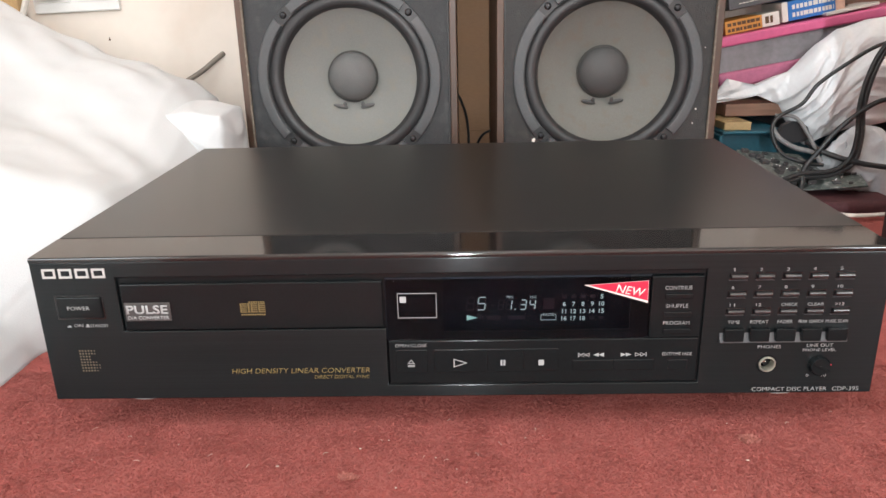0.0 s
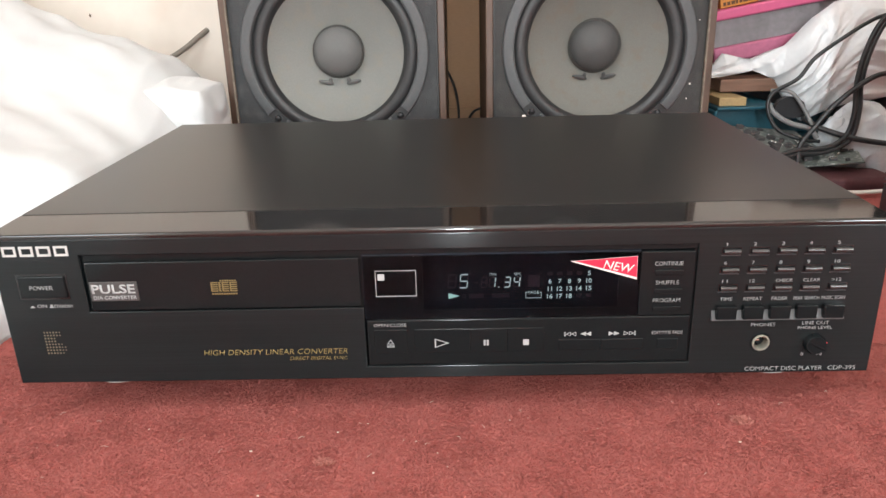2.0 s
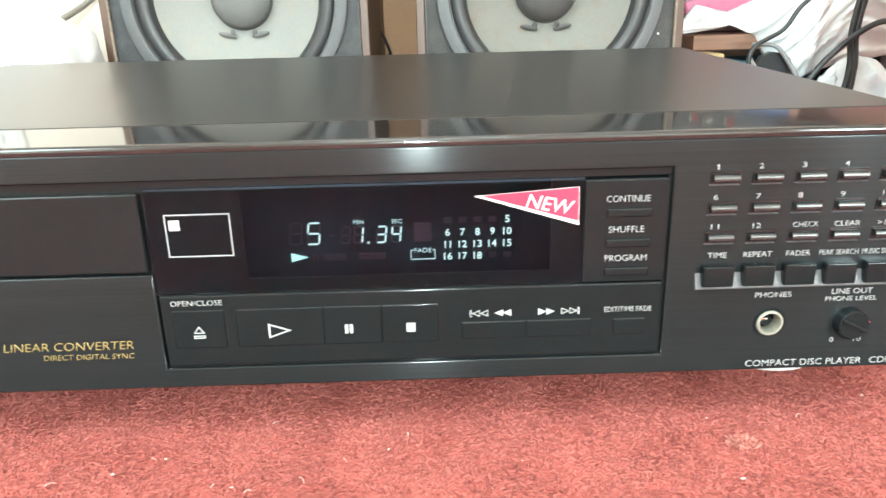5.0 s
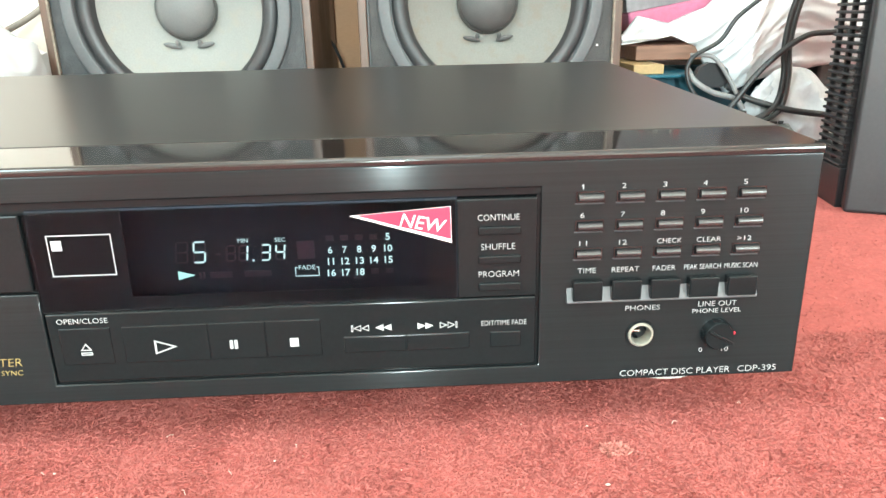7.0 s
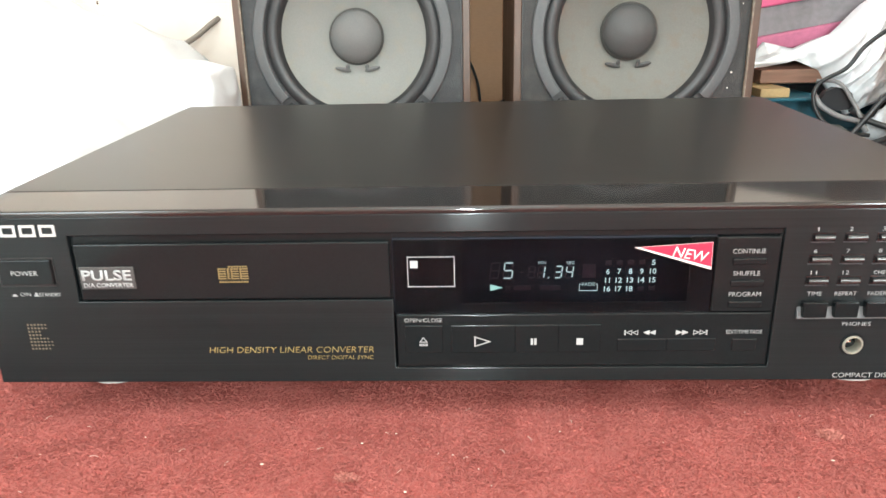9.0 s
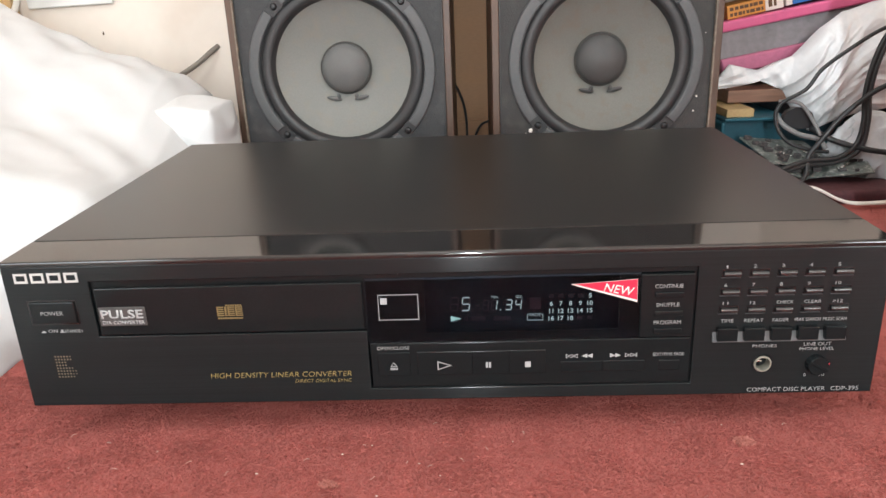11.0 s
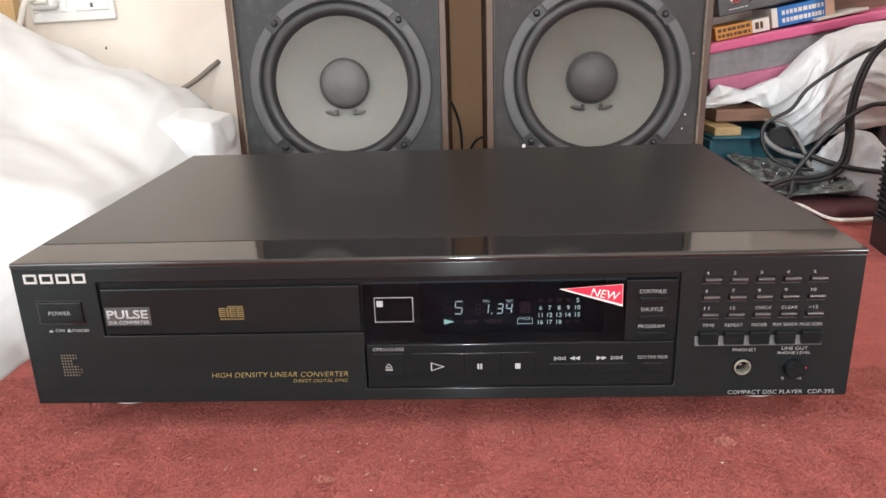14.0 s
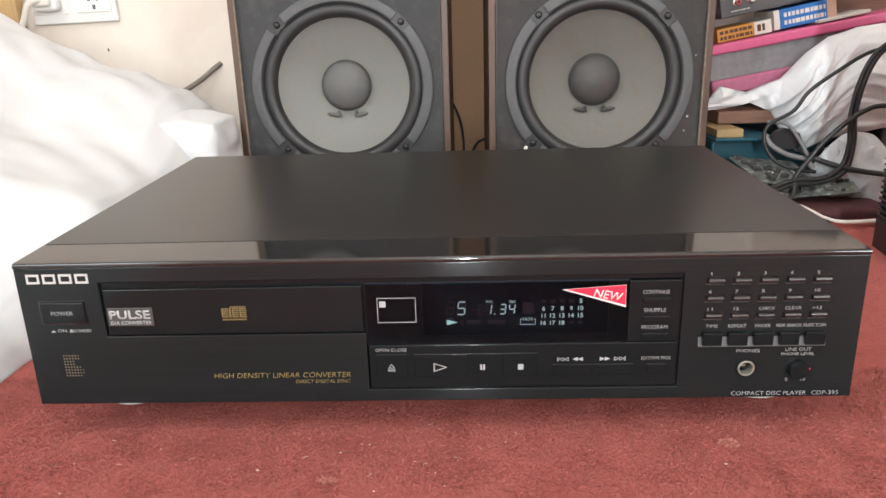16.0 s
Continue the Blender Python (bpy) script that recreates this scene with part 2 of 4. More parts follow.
def lathe_y(profile, n=64, a0=0.0, a1=360.0, bm=None):
    """Turn (radius, y) round the y axis, wholly or from a0 to a1 degrees."""
    bm = bm or bm_new()
    full = abs(a1 - a0) >= 360
    rings = []
    steps = n if full else n + 1
    for i in range(steps):
        a = radians(a0 + (a1 - a0) * i / n)
        rings.append([bm.verts.new((r * math.cos(a), y, r * math.sin(a))) for r, y in profile])
    for i in range(n):
        p, q = rings[i], rings[(i + 1) % steps]
        for k in range(len(profile) - 1):
            bm.faces.new((p[k], q[k], q[k + 1], p[k + 1]))
    if not full:
        bm.faces.new(rings[0]), bm.faces.new(rings[-1][::-1])
    bmesh.ops.remove_doubles(bm, verts=bm.verts, dist=1e-6)
    return bm


def tube(points, r, n=10, per=8, bm=None):
    """A round cord along a smooth line through the points."""
    bm = bm or bm_new()
    P = [Vector(p) for p in points]
    P = [2 * P[0] - P[1], *P, 2 * P[-1] - P[-2]]
    line = []
    for i in range(1, len(P) - 2):
        for k in range(per):
            t = k / per
            a, b, c, d = P[i - 1:i + 3]
            line.append(0.5 * (2 * b + (c - a) * t + (2 * a - 5 * b + 4 * c - d) * t * t + (3 * b - 3 * c + d - a) * t ** 3))
    line.append(P[-2])
    up = Vector((0.13, 0.2, 0.97))
    rings = []
    for i, p in enumerate(line):
        d = (line[min(i + 1, len(line) - 1)] - line[max(i - 1, 0)]).normalized()
        s = d.cross(up).normalized()
        up = s.cross(d).normalized()
        rings.append([bm.verts.new(p + r * (math.cos(2 * math.pi * k / n) * s + math.sin(2 * math.pi * k / n) * up)) for k in range(n)])
    for a, b in zip(rings, rings[1:]):
        for k in range(n):
            bm.faces.new((a[k], a[(k + 1) % n], b[(k + 1) % n], b[k]))
    bm.faces.new(rings[0][::-1]), bm.faces.new(rings[-1])
    return bm


def letters(words, x0, x1, z0, z1, mat, parent, y=-0.0002, bold=-0.013, shear=0.0, name="lettering", turn=None, label=""):
    """Words in the built-in font, fitted between x0, x1 and z0, z1, on a face that looks to -y."""
    cu = bpy.data.curves.new("t", "FONT")
    cu.body, cu.size, cu.offset, cu.shear, cu.resolution_u = words, 1.0, bold, shear, 3
    tmp = new("t", cu)
    bpy.context.view_layer.update()
    me = bpy.data.meshes.new_from_object(tmp)
    bpy.data.objects.remove(tmp)
    bpy.data.curves.remove(cu)
    n = len(me.vertices)
    co = np.empty(n * 3)
    me.vertices.foreach_get("co", co)
    co = co.reshape(-1, 3)
    lo, hi = co.min(0), co.max(0)
    out = np.zeros_like(co)
    out[:, 0] = x0 + (co[:, 0] - lo[0]) / (hi[0] - lo[0]) * (x1 - x0)
    out[:, 2] = z0 + (co[:, 1] - lo[1]) / (hi[1] - lo[1]) * (z1 - z0)
    out[:, 1] = y
    if turn is not None:
        c, s = math.cos(radians(turn)), math.sin(radians(turn))
        cx, cz = (x0 + x1) / 2, (z0 + z1) / 2
        dx, dz = out[:, 0] - cx, out[:, 2] - cz
        out[:, 0], out[:, 2] = cx + c * dx - s * dz, cz + s * dx + c * dz
    me.vertices.foreach_set("co", out.ravel())
    me.update()
    bm = bm_new()
    bm.from_mesh(me)
    bpy.data.meshes.remove(me)
    bmesh.ops.remove_doubles(bm, verts=bm.verts, dist=1e-6)
    g = bmesh.ops.extrude_face_region(bm, geom=list(bm.faces))
    for v in g["geom"]:
        if isinstance(v, bmesh.types.BMVert):
            v.co.y += 0.00015
    return part(name, bm, mat, parent, label, smooth=False)


def frame_y(x0, x1, z0, z1, w, y0, y1, bm=None):
    bm = bm or bm_new()
    for a, b, c, d in ((x0, x1, z1 - w, z1), (x0, x1, z0, z0 + w), (x0, x0 + w, z0 + w, z1 - w), (x1 - w, x1, z0 + w, z1 - w)):
        rbox(bm, a, b, y0, y1, c, d)
    return bm


# ---------- room ----------
def room():
    def slab(name, b, mat, label, cat):
        ob = part(name, b, mat, smooth=False)
        tagged(ob, label, cat, kind="structure")
        return ob

    slab("floor", box(-1.5, 1.5, -2.6, 0.8, -0.1, 0.0), M["carpet"], "red carpeted floor under everything", "carpet")
    slab("wall_north", box(-1.5, 1.5, 0.70, 0.80, 0, 2.4), M["wall"], "cream painted wall with small stains", "wall")
    bm = bm_new()
    rbox(bm, -1.15, -1.05, -2.6, -1.5, 0, 2.4)
    rbox(bm, -1.15, -1.05, -0.4, 0.7, 0, 2.4)
    rbox(bm, -1.15, -1.05, -1.5, -0.4, 0, 0.85)
    rbox(bm, -1.15, -1.05, -1.5, -0.4, 1.95, 2.4)
    slab("wall_west", bm, M["wall"], "cream painted side wall with a window opening", "wall")
    bm = bm_new()
    rbox(bm, 1.5, 1.6, -2.6, -2.28, 0, 2.4)
    rbox(bm, 1.5, 1.6, -1.86, 0.8, 0, 2.4)
    rbox(bm, 1.5, 1.6, -2.28, -1.86, 0, 0.5)
    rbox(bm, 1.5, 1.6, -2.28, -1.86, 1.6, 2.4)
    slab("wall_east", bm, M["wall"], "cream painted side wall with a window opening", "wall")
    slab("ceiling", box(-1.6, 1.6, -2.7, 0.8, 2.4, 2.5), M["ceiling"], "plain white ceiling", "ceiling")
    bm = bm_new()
    rbox(bm, -1.6, -0.07, -2.7, -2.6, 0, 2.4)
    rbox(bm, 0.07, 1.6, -2.7, -2.6, 0, 2.4)
    rbox(bm, -0.07, 0.07, -2.7, -2.6, 0, 0.12)
    rbox(bm, -0.07, 0.07, -2.7, -2.6, 1.3, 2.4)
    slab("wall_south", bm, M["wall"], "cream painted wall with a narrow door gap", "wall")


room()


# ---------- carpet pile ----------
def carpet_pile(n_near, n_far):
    rng = np.random.default_rng(4)
    near = np.column_stack((rng.uniform(-0.38, 0.62, n_near), rng.uniform(-0.15, 0.07, n_near)))
    far = np.column_stack((rng.uniform(-0.40, 0.75, n_far), rng.uniform(0.02, 0.48, n_far)))
    p = np.vstack((near, far))
    n = len(p)
    lump = np.array([noise.noise(Vector((x * 70, y * 70, 0))) for x, y in p])
    h = (0.00022 + 0.0002 * rng.random(n)) * (1 + 0.7 * lump) + 0.0002
    ang = rng.uniform(0, 2 * np.pi, n)
    w = rng.uniform(0.00020, 0.00045, n)
    lean = rng.normal(0, 0.0011, (n, 2)) + 0.0016 * np.array([(noise.noise(Vector((x * 45, y * 45, 7))), noise.noise(Vector((x * 45, y * 45, 9)))) for x, y in p])
    dx, dy = np.cos(ang) * w, np.sin(ang) * w
    z0 = np.full(n, -0.0005)
    v = np.stack((
        np.column_stack((p[:, 0] - dx, p[:, 1] - dy, z0)),
        np.column_stack((p[:, 0] + dx, p[:, 1] + dy, z0)),
        np.column_stack((p[:, 0] + lean[:, 0] + dx * 0.7, p[:, 1] + lean[:, 1] + dy * 0.7, h * 0.85)),
        np.column_stack((p[:, 0] + lean[:, 0] * 1.4 - dx * 0.5, p[:, 1] + lean[:, 1] * 1.4 - dy * 0.5, h)),
    ), axis=1).reshape(-1, 3)
    me = bpy.data.meshes.new("carpet_pile")
    me.from_pydata(v.tolist(), [], np.arange(4 * n).reshape(-1, 4).tolist())
    me.materials.append(M["tuft"])
    ob = new("carpet_pile", me)
    tagged(ob, "short worn red carpet pile, slightly matted", "carpet", kind="stuff")


carpet_pile(560000, 150000)


# ---------- disc player ----------
def cd_player():
    pl = thing("cd_player", "black compact disc player on a red carpet, display lit", "cd player", pose(0, 0, 0))
    # front plate with its two openings and the socket hole
    xs = sorted({-0.215, -0.172, -0.0355, 0.1252, 0.1567, 0.1633, 0.215})
    zs = sorted({0.020, 0.027, 0.0337, 0.0403, 0.0595, 0.089, 0.0975})
    holes = ((-0.172, -0.0355, 0.0595, 0.089), (-0.0355, 0.1252, 0.027, 0.089), (0.1567, 0.1633, 0.0337, 0.0403))

    def solid(i, k):
        if not (0 <= i < len(xs) - 1 and 0 <= k < len(zs) - 1):
            return False
        cx, cz = (xs[i] + xs[i + 1]) / 2, (zs[k] + zs[k + 1]) / 2
        return not any(a < cx < b and c < cz < d for a, b, c, d in holes)

    bm = bm_new()
    F = [[bm.verts.new((x, 0, z)) for z in zs] for x in xs]
    B = [[bm.verts.new((x, 0.012, z)) for z in zs] for x in xs]
    for i in range(len(xs) - 1):
        for k in range(len(zs) - 1):
            if not solid(i, k):
                continue
            for G in (F, B):
                bm.faces.new((G[i][k], G[i + 1][k], G[i + 1][k + 1], G[i][k + 1]))
            for (p, q), (di, dk) in ((((i, k), (i + 1, k)), (0, -1)), (((i, k + 1), (i + 1, k + 1)), (0, 1)),
                                     (((i, k), (i, k + 1)), (-1, 0)), (((i + 1, k), (i + 1, k + 1)), (1, 0))):
                if not solid(i + di, k + dk):
                    bm.faces.new((F[p[0]][p[1]], F[q[0]][q[1]], B[q[0]][q[1]], B[p[0]][p[1]]))
    loose = [v for v in bm.verts if not v.link_faces]
    bmesh.ops.delete(bm, geom=loose, context="VERTS")
    bmesh.ops.recalc_face_normals(bm, faces=bm.faces)
    rim = [e for e in bm.edges if len(e.link_faces) == 2 and e.calc_face_angle(0) > 1 and all(abs(v.co.y) < 1e-6 for v in e.verts)]
    bmesh.ops.bevel(bm, geom=rim, offset=0.0007, segments=2, profile=0.5, affect="EDGES")
    uv = bm.loops.layers.uv.new("grain")
    for f in bm.faces:
        for lp in f.loops:
            lp[uv].uv = (lp.vert.co.z + 1.0, lp.vert.co.x)
    front = part("front_panel", bm, M["fascia"], pl, "black fascia with a fine horizontal brushed grain")

    # glossy sloping edge above the fascia
    prof = [(0.0, 0.0975)] + [(0.0016 - 0.0016 * math.cos(a), 0.0985 + 0.0016 * math.sin(a)) for a in [radians(12 * i) for i in range(8)]]
    prof += [(0.0298, 0.1013), (0.0298, 0.090), (0.0122, 0.090), (0.0122, 0.0975)]
    part("top_trim", prism_x(prof, -0.215, 0.215), M["gloss"], pl, "mirror-gloss black sloping edge strip")
    # steel cover
    prof = [(0.0301, 0.022), (0.0301, 0.1005), (0.0309, 0.1015), (0.2635, 0.1100), (0.2650, 0.1086), (0.2650, 0.022)]
    part("top_cover", prism_x(prof, -0.2148, 0.2148), M["cover"], pl, "finely textured black steel cover")
    part("base_plate", box(-0.205, 0.205, 0.014, 0.27, 0.016, 0.0215), M["dark"], pl)
    for fx in (-0.185, 0.185):
        for fy in (0.054, 0.235):
            bm = lathe_y([(0.0, -0.016), (0.019, -0.016), (0.0205, -0.0145), (0.0205, -0.001), (0.0195, 0.0), (0.0, 0.0)], 32)
            bmesh.ops.rotate(bm, cent=(0, 0, 0), matrix=Matrix.Rotation(radians(-90), 3, "X"), verts=bm.verts)
            part("foot", bm, M["foot"], pl, "pale grey round foot", pose(fx, fy, 0.0))
    part("recess_back", box(-0.173, -0.0356, 0.0024, 0.0135, 0.0585, 0.09), M["plastic"], pl)
    part("recess_back", box(-0.0352, 0.1270, 0.0113, 0.0135, 0.026, 0.09), M["plastic"], pl)
    part("recess_step", box(-0.0354, 0.1270, 0.0016, 0.0100, 0.0866, 0.0895), M["plastic"], pl)
    part("recess_step", box(0.1240, 0.1265, 0.0014, 0.0100, 0.026, 0.0865), M["plastic"], pl)

    part("recess_step", box(-0.0350, 0.1239, 0.0012, 0.0100, 0.0262, 0.0282), M["plastic"], pl)

    # disc tray
    tray = part("disc_tray", box(-0.1704, -0.0364, -0.0006, 0.0115, 0.0603, 0.0856, 0.0008, 3), M["plastic"], pl, "closed black disc drawer front")
    bd = part("badge", box(-0.1692, -0.1455, -0.0011, -0.0005, 0.0657, 0.0757, 0.0002, 1), M["badge"], tray, "silver-grey printed badge")
    letters("PULSE", -0.1682, -0.1468, 0.0696, 0.0744, M["white_ink"], bd, -0.0013, 0.022)
    letters("D/A CONVERTER", -0.1679, -0.1465, 0.0666, 0.0685, M["white_ink"], bd, -0.0013, 0.01)
    bm = bm_new()
    # gold emblem: four barred blocks between two rows of short dashes
    for a, b in ((-0.1094, -0.1060), (-0.1055, -0.1044), (-0.1039, -0.1006), (-0.1001, -0.0966)):
        for z in (0.0697, 0.0708, 0.0719, 0.0730, 0.0741):
            rbox(bm, a, b, -0.0010, -0.0006, z, z + 0.00045)
        rbox(bm, a, a + 0.0005, -0.0010, -0.0006, 0.07015, 0.0741)
    for k in range(7):
        rbox(bm, -0.1048 + k * 0.00118, -0.1040 + k * 0.00118, -0.0010, -0.0006, 0.0750, 0.0756)
    for k in range(11):
        rbox(bm, -0.1092 + k * 0.00115, -0.1084 + k * 0.00115, -0.0010, -0.0006, 0.0681, 0.0688)
    part("emblem", bm, M["old_gold"], tray, "gold printed disc emblem", smooth=False)

    # maker's mark as plain silver blocks
    bm = bm_new()
    for i in range(4):
        x = -0.2088 + i * 0.0085
        frame_y(x, x + 0.0068, 0.0893, 0.0944, 0.0011, -0.0004, 0.0001, bm)
    part("maker_mark", bm, M["silver_ink"], front, "silver block-shaped maker's mark", smooth=False)

    # power switch
    part("power_surround", frame_y(-0.2050, -0.1800, 0.0668, 0.0800, 0.0008, -0.0003, 0.0002), M["gloss"], front, smooth=False)
    pw = part("power_button", box(-0.2040, -0.1808, -0.0014, 0.003, 0.0677, 0.0791, 0.0006), M["plastic"], pl, "black power switch")
    letters("POWER", -0.1985, -0.1870, 0.0723, 0.0744, M["white_ink"], pw, -0.0016)
    letters("ON", -0.1975, -0.1928, 0.0624, 0.0640, M["white_ink"], front)
    letters("STANDBY", -0.1890, -0.1795, 0.0622, 0.0638, M["white_ink"], front)
    for x in (-0.2010, -0.1914):
        bm = bm_new()
        rbox(bm, x, x + 0.0022, -0.0003, 0.0001, 0.0623, 0.0627)
        rbox(bm, x + 0.0006, x + 0.0016, -0.0003, 0.0001, 0.0627, 0.0633 if x < -0.2 else 0.0639)
        part("switch_sign", bm, M["white_ink"], front, smooth=False)
    # dotted emblem
    bm = bm_new()
    for r in range(8):
        for c in range(8):
            if (r < 4 and c < 6 - (r > 1) - 0.5 * r) or (r >= 4 and c < 6 + (r in (5, 6))):
                s = 0.00052 if c < 5 else 0.00042
                x, z = -0.1972 + c * 0.00155, 0.0488 - r * 0.00165
                g = bmesh.ops.create_circle(bm, cap_ends=True, radius=s, segments=10)
                for v in g["verts"]:
                    v.co = (x + v.co.x, -0.0002, z + v.co.y)
    part("dotted_emblem", bm, M["dim_gold"], front, "dull gold dot-matrix emblem", smooth=False)
    letters("HIGH DENSITY LINEAR CONVERTER", -0.1180, -0.0452, 0.0346, 0.0374, M["gold_ink"], front, bold=-0.018, shear=0.16)
    letters("DIRECT DIGITAL SYNC", -0.0745, -0.0454, 0.0313, 0.0331, M["gold_ink"], front, bold=-0.018, shear=0.16)

    # display window
    win = part("display_window", box(-0.0348, 0.0980, -0.0010, 0.0008, 0.0530, 0.0859, 0.0004, 3), M["window"], pl, "smoked glossy display window, lit")
    Y = -0.0012
    part("outline", frame_y(-0.0290, -0.0092, 0.0655, 0.0790, 0.00028, Y, -0.0009), M["white_ink"], win, smooth=False)
    part("symbol", box(-0.0278, -0.0246, Y, -0.0009, 0.0740, 0.0772), M["white_ink"], win, smooth=False)

    # black printed mask behind the window, open over the lit field
    part("window_mask", box(-0.0349, -0.0062, 0.0009, 0.0013, 0.0528, 0.0862), M["mask"], pl, "black printed window mask", smooth=False)
    part("window_mask", box(-0.0062, 0.0982, 0.0009, 0.0013, 0.0528, 0.0572), M["mask"], pl, smooth=False)
    part("window_mask", box(0.0885, 0.0982, 0.0009, 0.0013, 0.0572, 0.0862), M["mask"], pl, smooth=False)
    back = part("display_board", box(-0.0345, 0.0985, 0.0102, 0.0112, 0.0500, 0.0865), M["board"], pl, "dark board with glowing segments", smooth=False)
    part("display_tunnel", frame_y(-0.0352, 0.0987, 0.0525, 0.0864, 0.0010, 0.0014, 0.0102), M["board"], pl, smooth=False)
    # the lit segments lie a centimetre behind the window
    K = 1.033
    behind = Matrix.Translation((0.019 * (1 - K), 0.0100 + 0.0010 * K, 0.208 * (1 - K))) @ Matrix.Diagonal((K, K, K, 1))

    def digit(x, z, w, h, on, mat, name="display_digit"):
        t = 0.00050
        sl = 0.12
        segs = {"a": (0, h, w, h), "g": (0, h / 2, w, h / 2), "d": (0, 0, w, 0),
                "f": (0, h / 2, 0, h), "e": (0, 0, 0, h / 2), "b": (w, h / 2, w, h), "c": (w, 0, w, h / 2)}
        bm = bm_new()
        for s in on:
            x0, z0, x1, z1 = segs[s]
            if z0 == z1:
                pts = [(x0 + t * 0.7, z0 - t / 2), (x1 - t * 0.7, z0 - t / 2), (x1 - t * 0.3, z0), (x1 - t * 0.7, z0 + t / 2), (x0 + t * 0.7, z0 + t / 2), (x0 + t * 0.3, z0)]
            else:
                pts = [(x0 - t / 2, z0 + t * 0.7), (x0, z0 + t * 0.3), (x0 + t / 2, z0 + t * 0.7), (x0 + t / 2, z1 - t * 0.7), (x0, z1 - t * 0.3), (x0 - t / 2, z1 - t * 0.7)]
            bm.faces.new([bm.verts.new((x + px + sl * pz, Y, z + pz)) for px, pz in pts])
        g = bmesh.ops.extrude_face_region(bm, geom=list(bm.faces))
        for v in g["geom"]:
            if isinstance(v, bmesh.types.BMVert):
                v.co.y += 0.00015
        return part(name, bm, mat, back, smooth=False)

    dz = 0.0696
    for x, w, h, on in ((0.0118, 0.0036, 0.0068, "afgcd"), (0.0262, 0.0026, 0.0051, "bc"), (0.0333, 0.0027, 0.0051, "abgcd"), (0.0379, 0.0027, 0.0051, "fgbc")):
        digit(x, dz, w, h, on, M["vfd"])
        rest = "".join(s for s in "abcdefg" if s not in on)
        digit(x, dz, w, h, rest, M["vfd_off"], "unlit_digit")
    for x, w, h in ((0.0062, 0.0036, 0.0068), (0.0222, 0.0026, 0.0051)):
        digit(x, dz, w, h, "abcdefg", M["vfd_off"], "unlit_digit")
    part("unlit_mark", box(0.0188, 0.0206, Y, -0.0010, 0.0719, 0.0723), M["vfd_off"], back, smooth=False)
    part("decimal_point", box(0.0305, 0.0311, Y, -0.0010, 0.0693, 0.0699), M["vfd"], back, smooth=False)
    letters("MIN", 0.0265, 0.0296, 0.0757, 0.0770, M["vfd"], back, Y)
    letters("SEC", 0.0382, 0.0415, 0.0756, 0.0769, M["vfd"], back, Y)
    part("play_pointer", poly_y([(0.0064, 0.0639), (0.0064, 0.0668), (0.0117, 0.0653)], Y, -0.0010), M["vfd_green"], back, smooth=False)
    marks = [(0.0130, 0.0136, 0.0641, 0.0661), (0.0142, 0.0148, 0.0641, 0.0661), (0.0165, 0.0235, 0.0641, 0.0661), (0.0275, 0.0360, 0.0641, 0.0661),
             (0.0450, 0.0505, 0.0695, 0.0755), (0.0683, 0.0707, 0.0636, 0.0653), (0.0730, 0.0754, 0.0636, 0.0653)]
    marks += [(0.0543 + c * 0.00466, 0.0568 + c * 0.00466, 0.0752, 0.0770) for c in range(4)]
    for a, b, c, d in marks:
        part("unlit_mark", box(a, b, Y, -0.0010, c, d), M["vfd_off"], back, smooth=False)
    bm = bm_new()
    for x in (0.0438, 0.0513):
        rbox(bm, x, x + 0.0002, Y, -0.0010, 0.0638, 0.0667)
    rbox(bm, 0.0438, 0.0515, Y, -0.0010, 0.0636, 0.0638)
    rbox(bm, 0.0438, 0.0446, Y, -0.0010, 0.0665, 0.0667), rbox(bm, 0.0507, 0.0515, Y, -0.0010, 0.0665, 0.0667)
    part("fade_outline", bm, M["vfd"], back, smooth=False)
    letters("FADE", 0.0450, 0.0503, 0.0659, 0.0673, M["vfd"], back, Y)
    for n in (5, *range(6, 19)):
        r, c = (0, 4) if n == 5 else ((n - 6) // 5 + 1, (n - 6) % 5)
        cx, cz = 0.0555 + c * 0.00466, 0.0761 - r * 0.0039
        wd = 0.0014 if n < 10 else (0.0026 if n > 11 else (0.0020 if n == 11 else 0.0026))
        letters(str(n), cx - wd / 2, cx + wd / 2, cz - 0.00115, cz + 0.00115, M["vfd"], back, Y, 0.012, name="track_number")
    for o in back.children:
        o.matrix_local = behind
    # sticker
    st = part("sticker", poly_y([(0.0648, 0.0821), (0.0965, 0.0842), (0.0967, 0.0722)], -0.00125, -0.0009), M["sticker_white"], win, "red and white triangular sticker", smooth=False)
    part("red_field", poly_y([(0.0668, 0.0822), (0.0963, 0.0841), (0.0965, 0.0735)], -0.00140, -0.00122), M["sticker"], st, smooth=False)
    letters("NEW", 0.0805, 0.0950, 0.0769, 0.0812, M["sticker_white"], st, -0.00160, 0.004, 0.15, turn=-11)

    # play mode panel
    mode = part("mode_panel", box(0.0984, 0.1242, -0.0008, 0.0115, 0.0530, 0.0861, 0.0006, 3), M["plastic"], pl)
    for word, xa, xb, z in (("CONTINUE", 0.1050, 0.1183, 0.0800), ("SHUFFLE", 0.1060, 0.1170, 0.0703), ("PROGRAM", 0.1052, 0.1183, 0.0610)):
        letters(word, xa, xb, z - 0.0010, z + 0.0010, M["white_ink"], mode, -0.0010)
        part("mode_button", box(0.1051, 0.1188, -0.0019, 0.0, z - 0.0056, z - 0.0029, 0.0005, 3), M["plastic"], pl, "small black push button")
    # transport panel
    tp = part("transport_panel", box(-0.0347, 0.1242, -0.0006, 0.0115, 0.0280, 0.0526, 0.0008, 3), M["plastic"], pl)
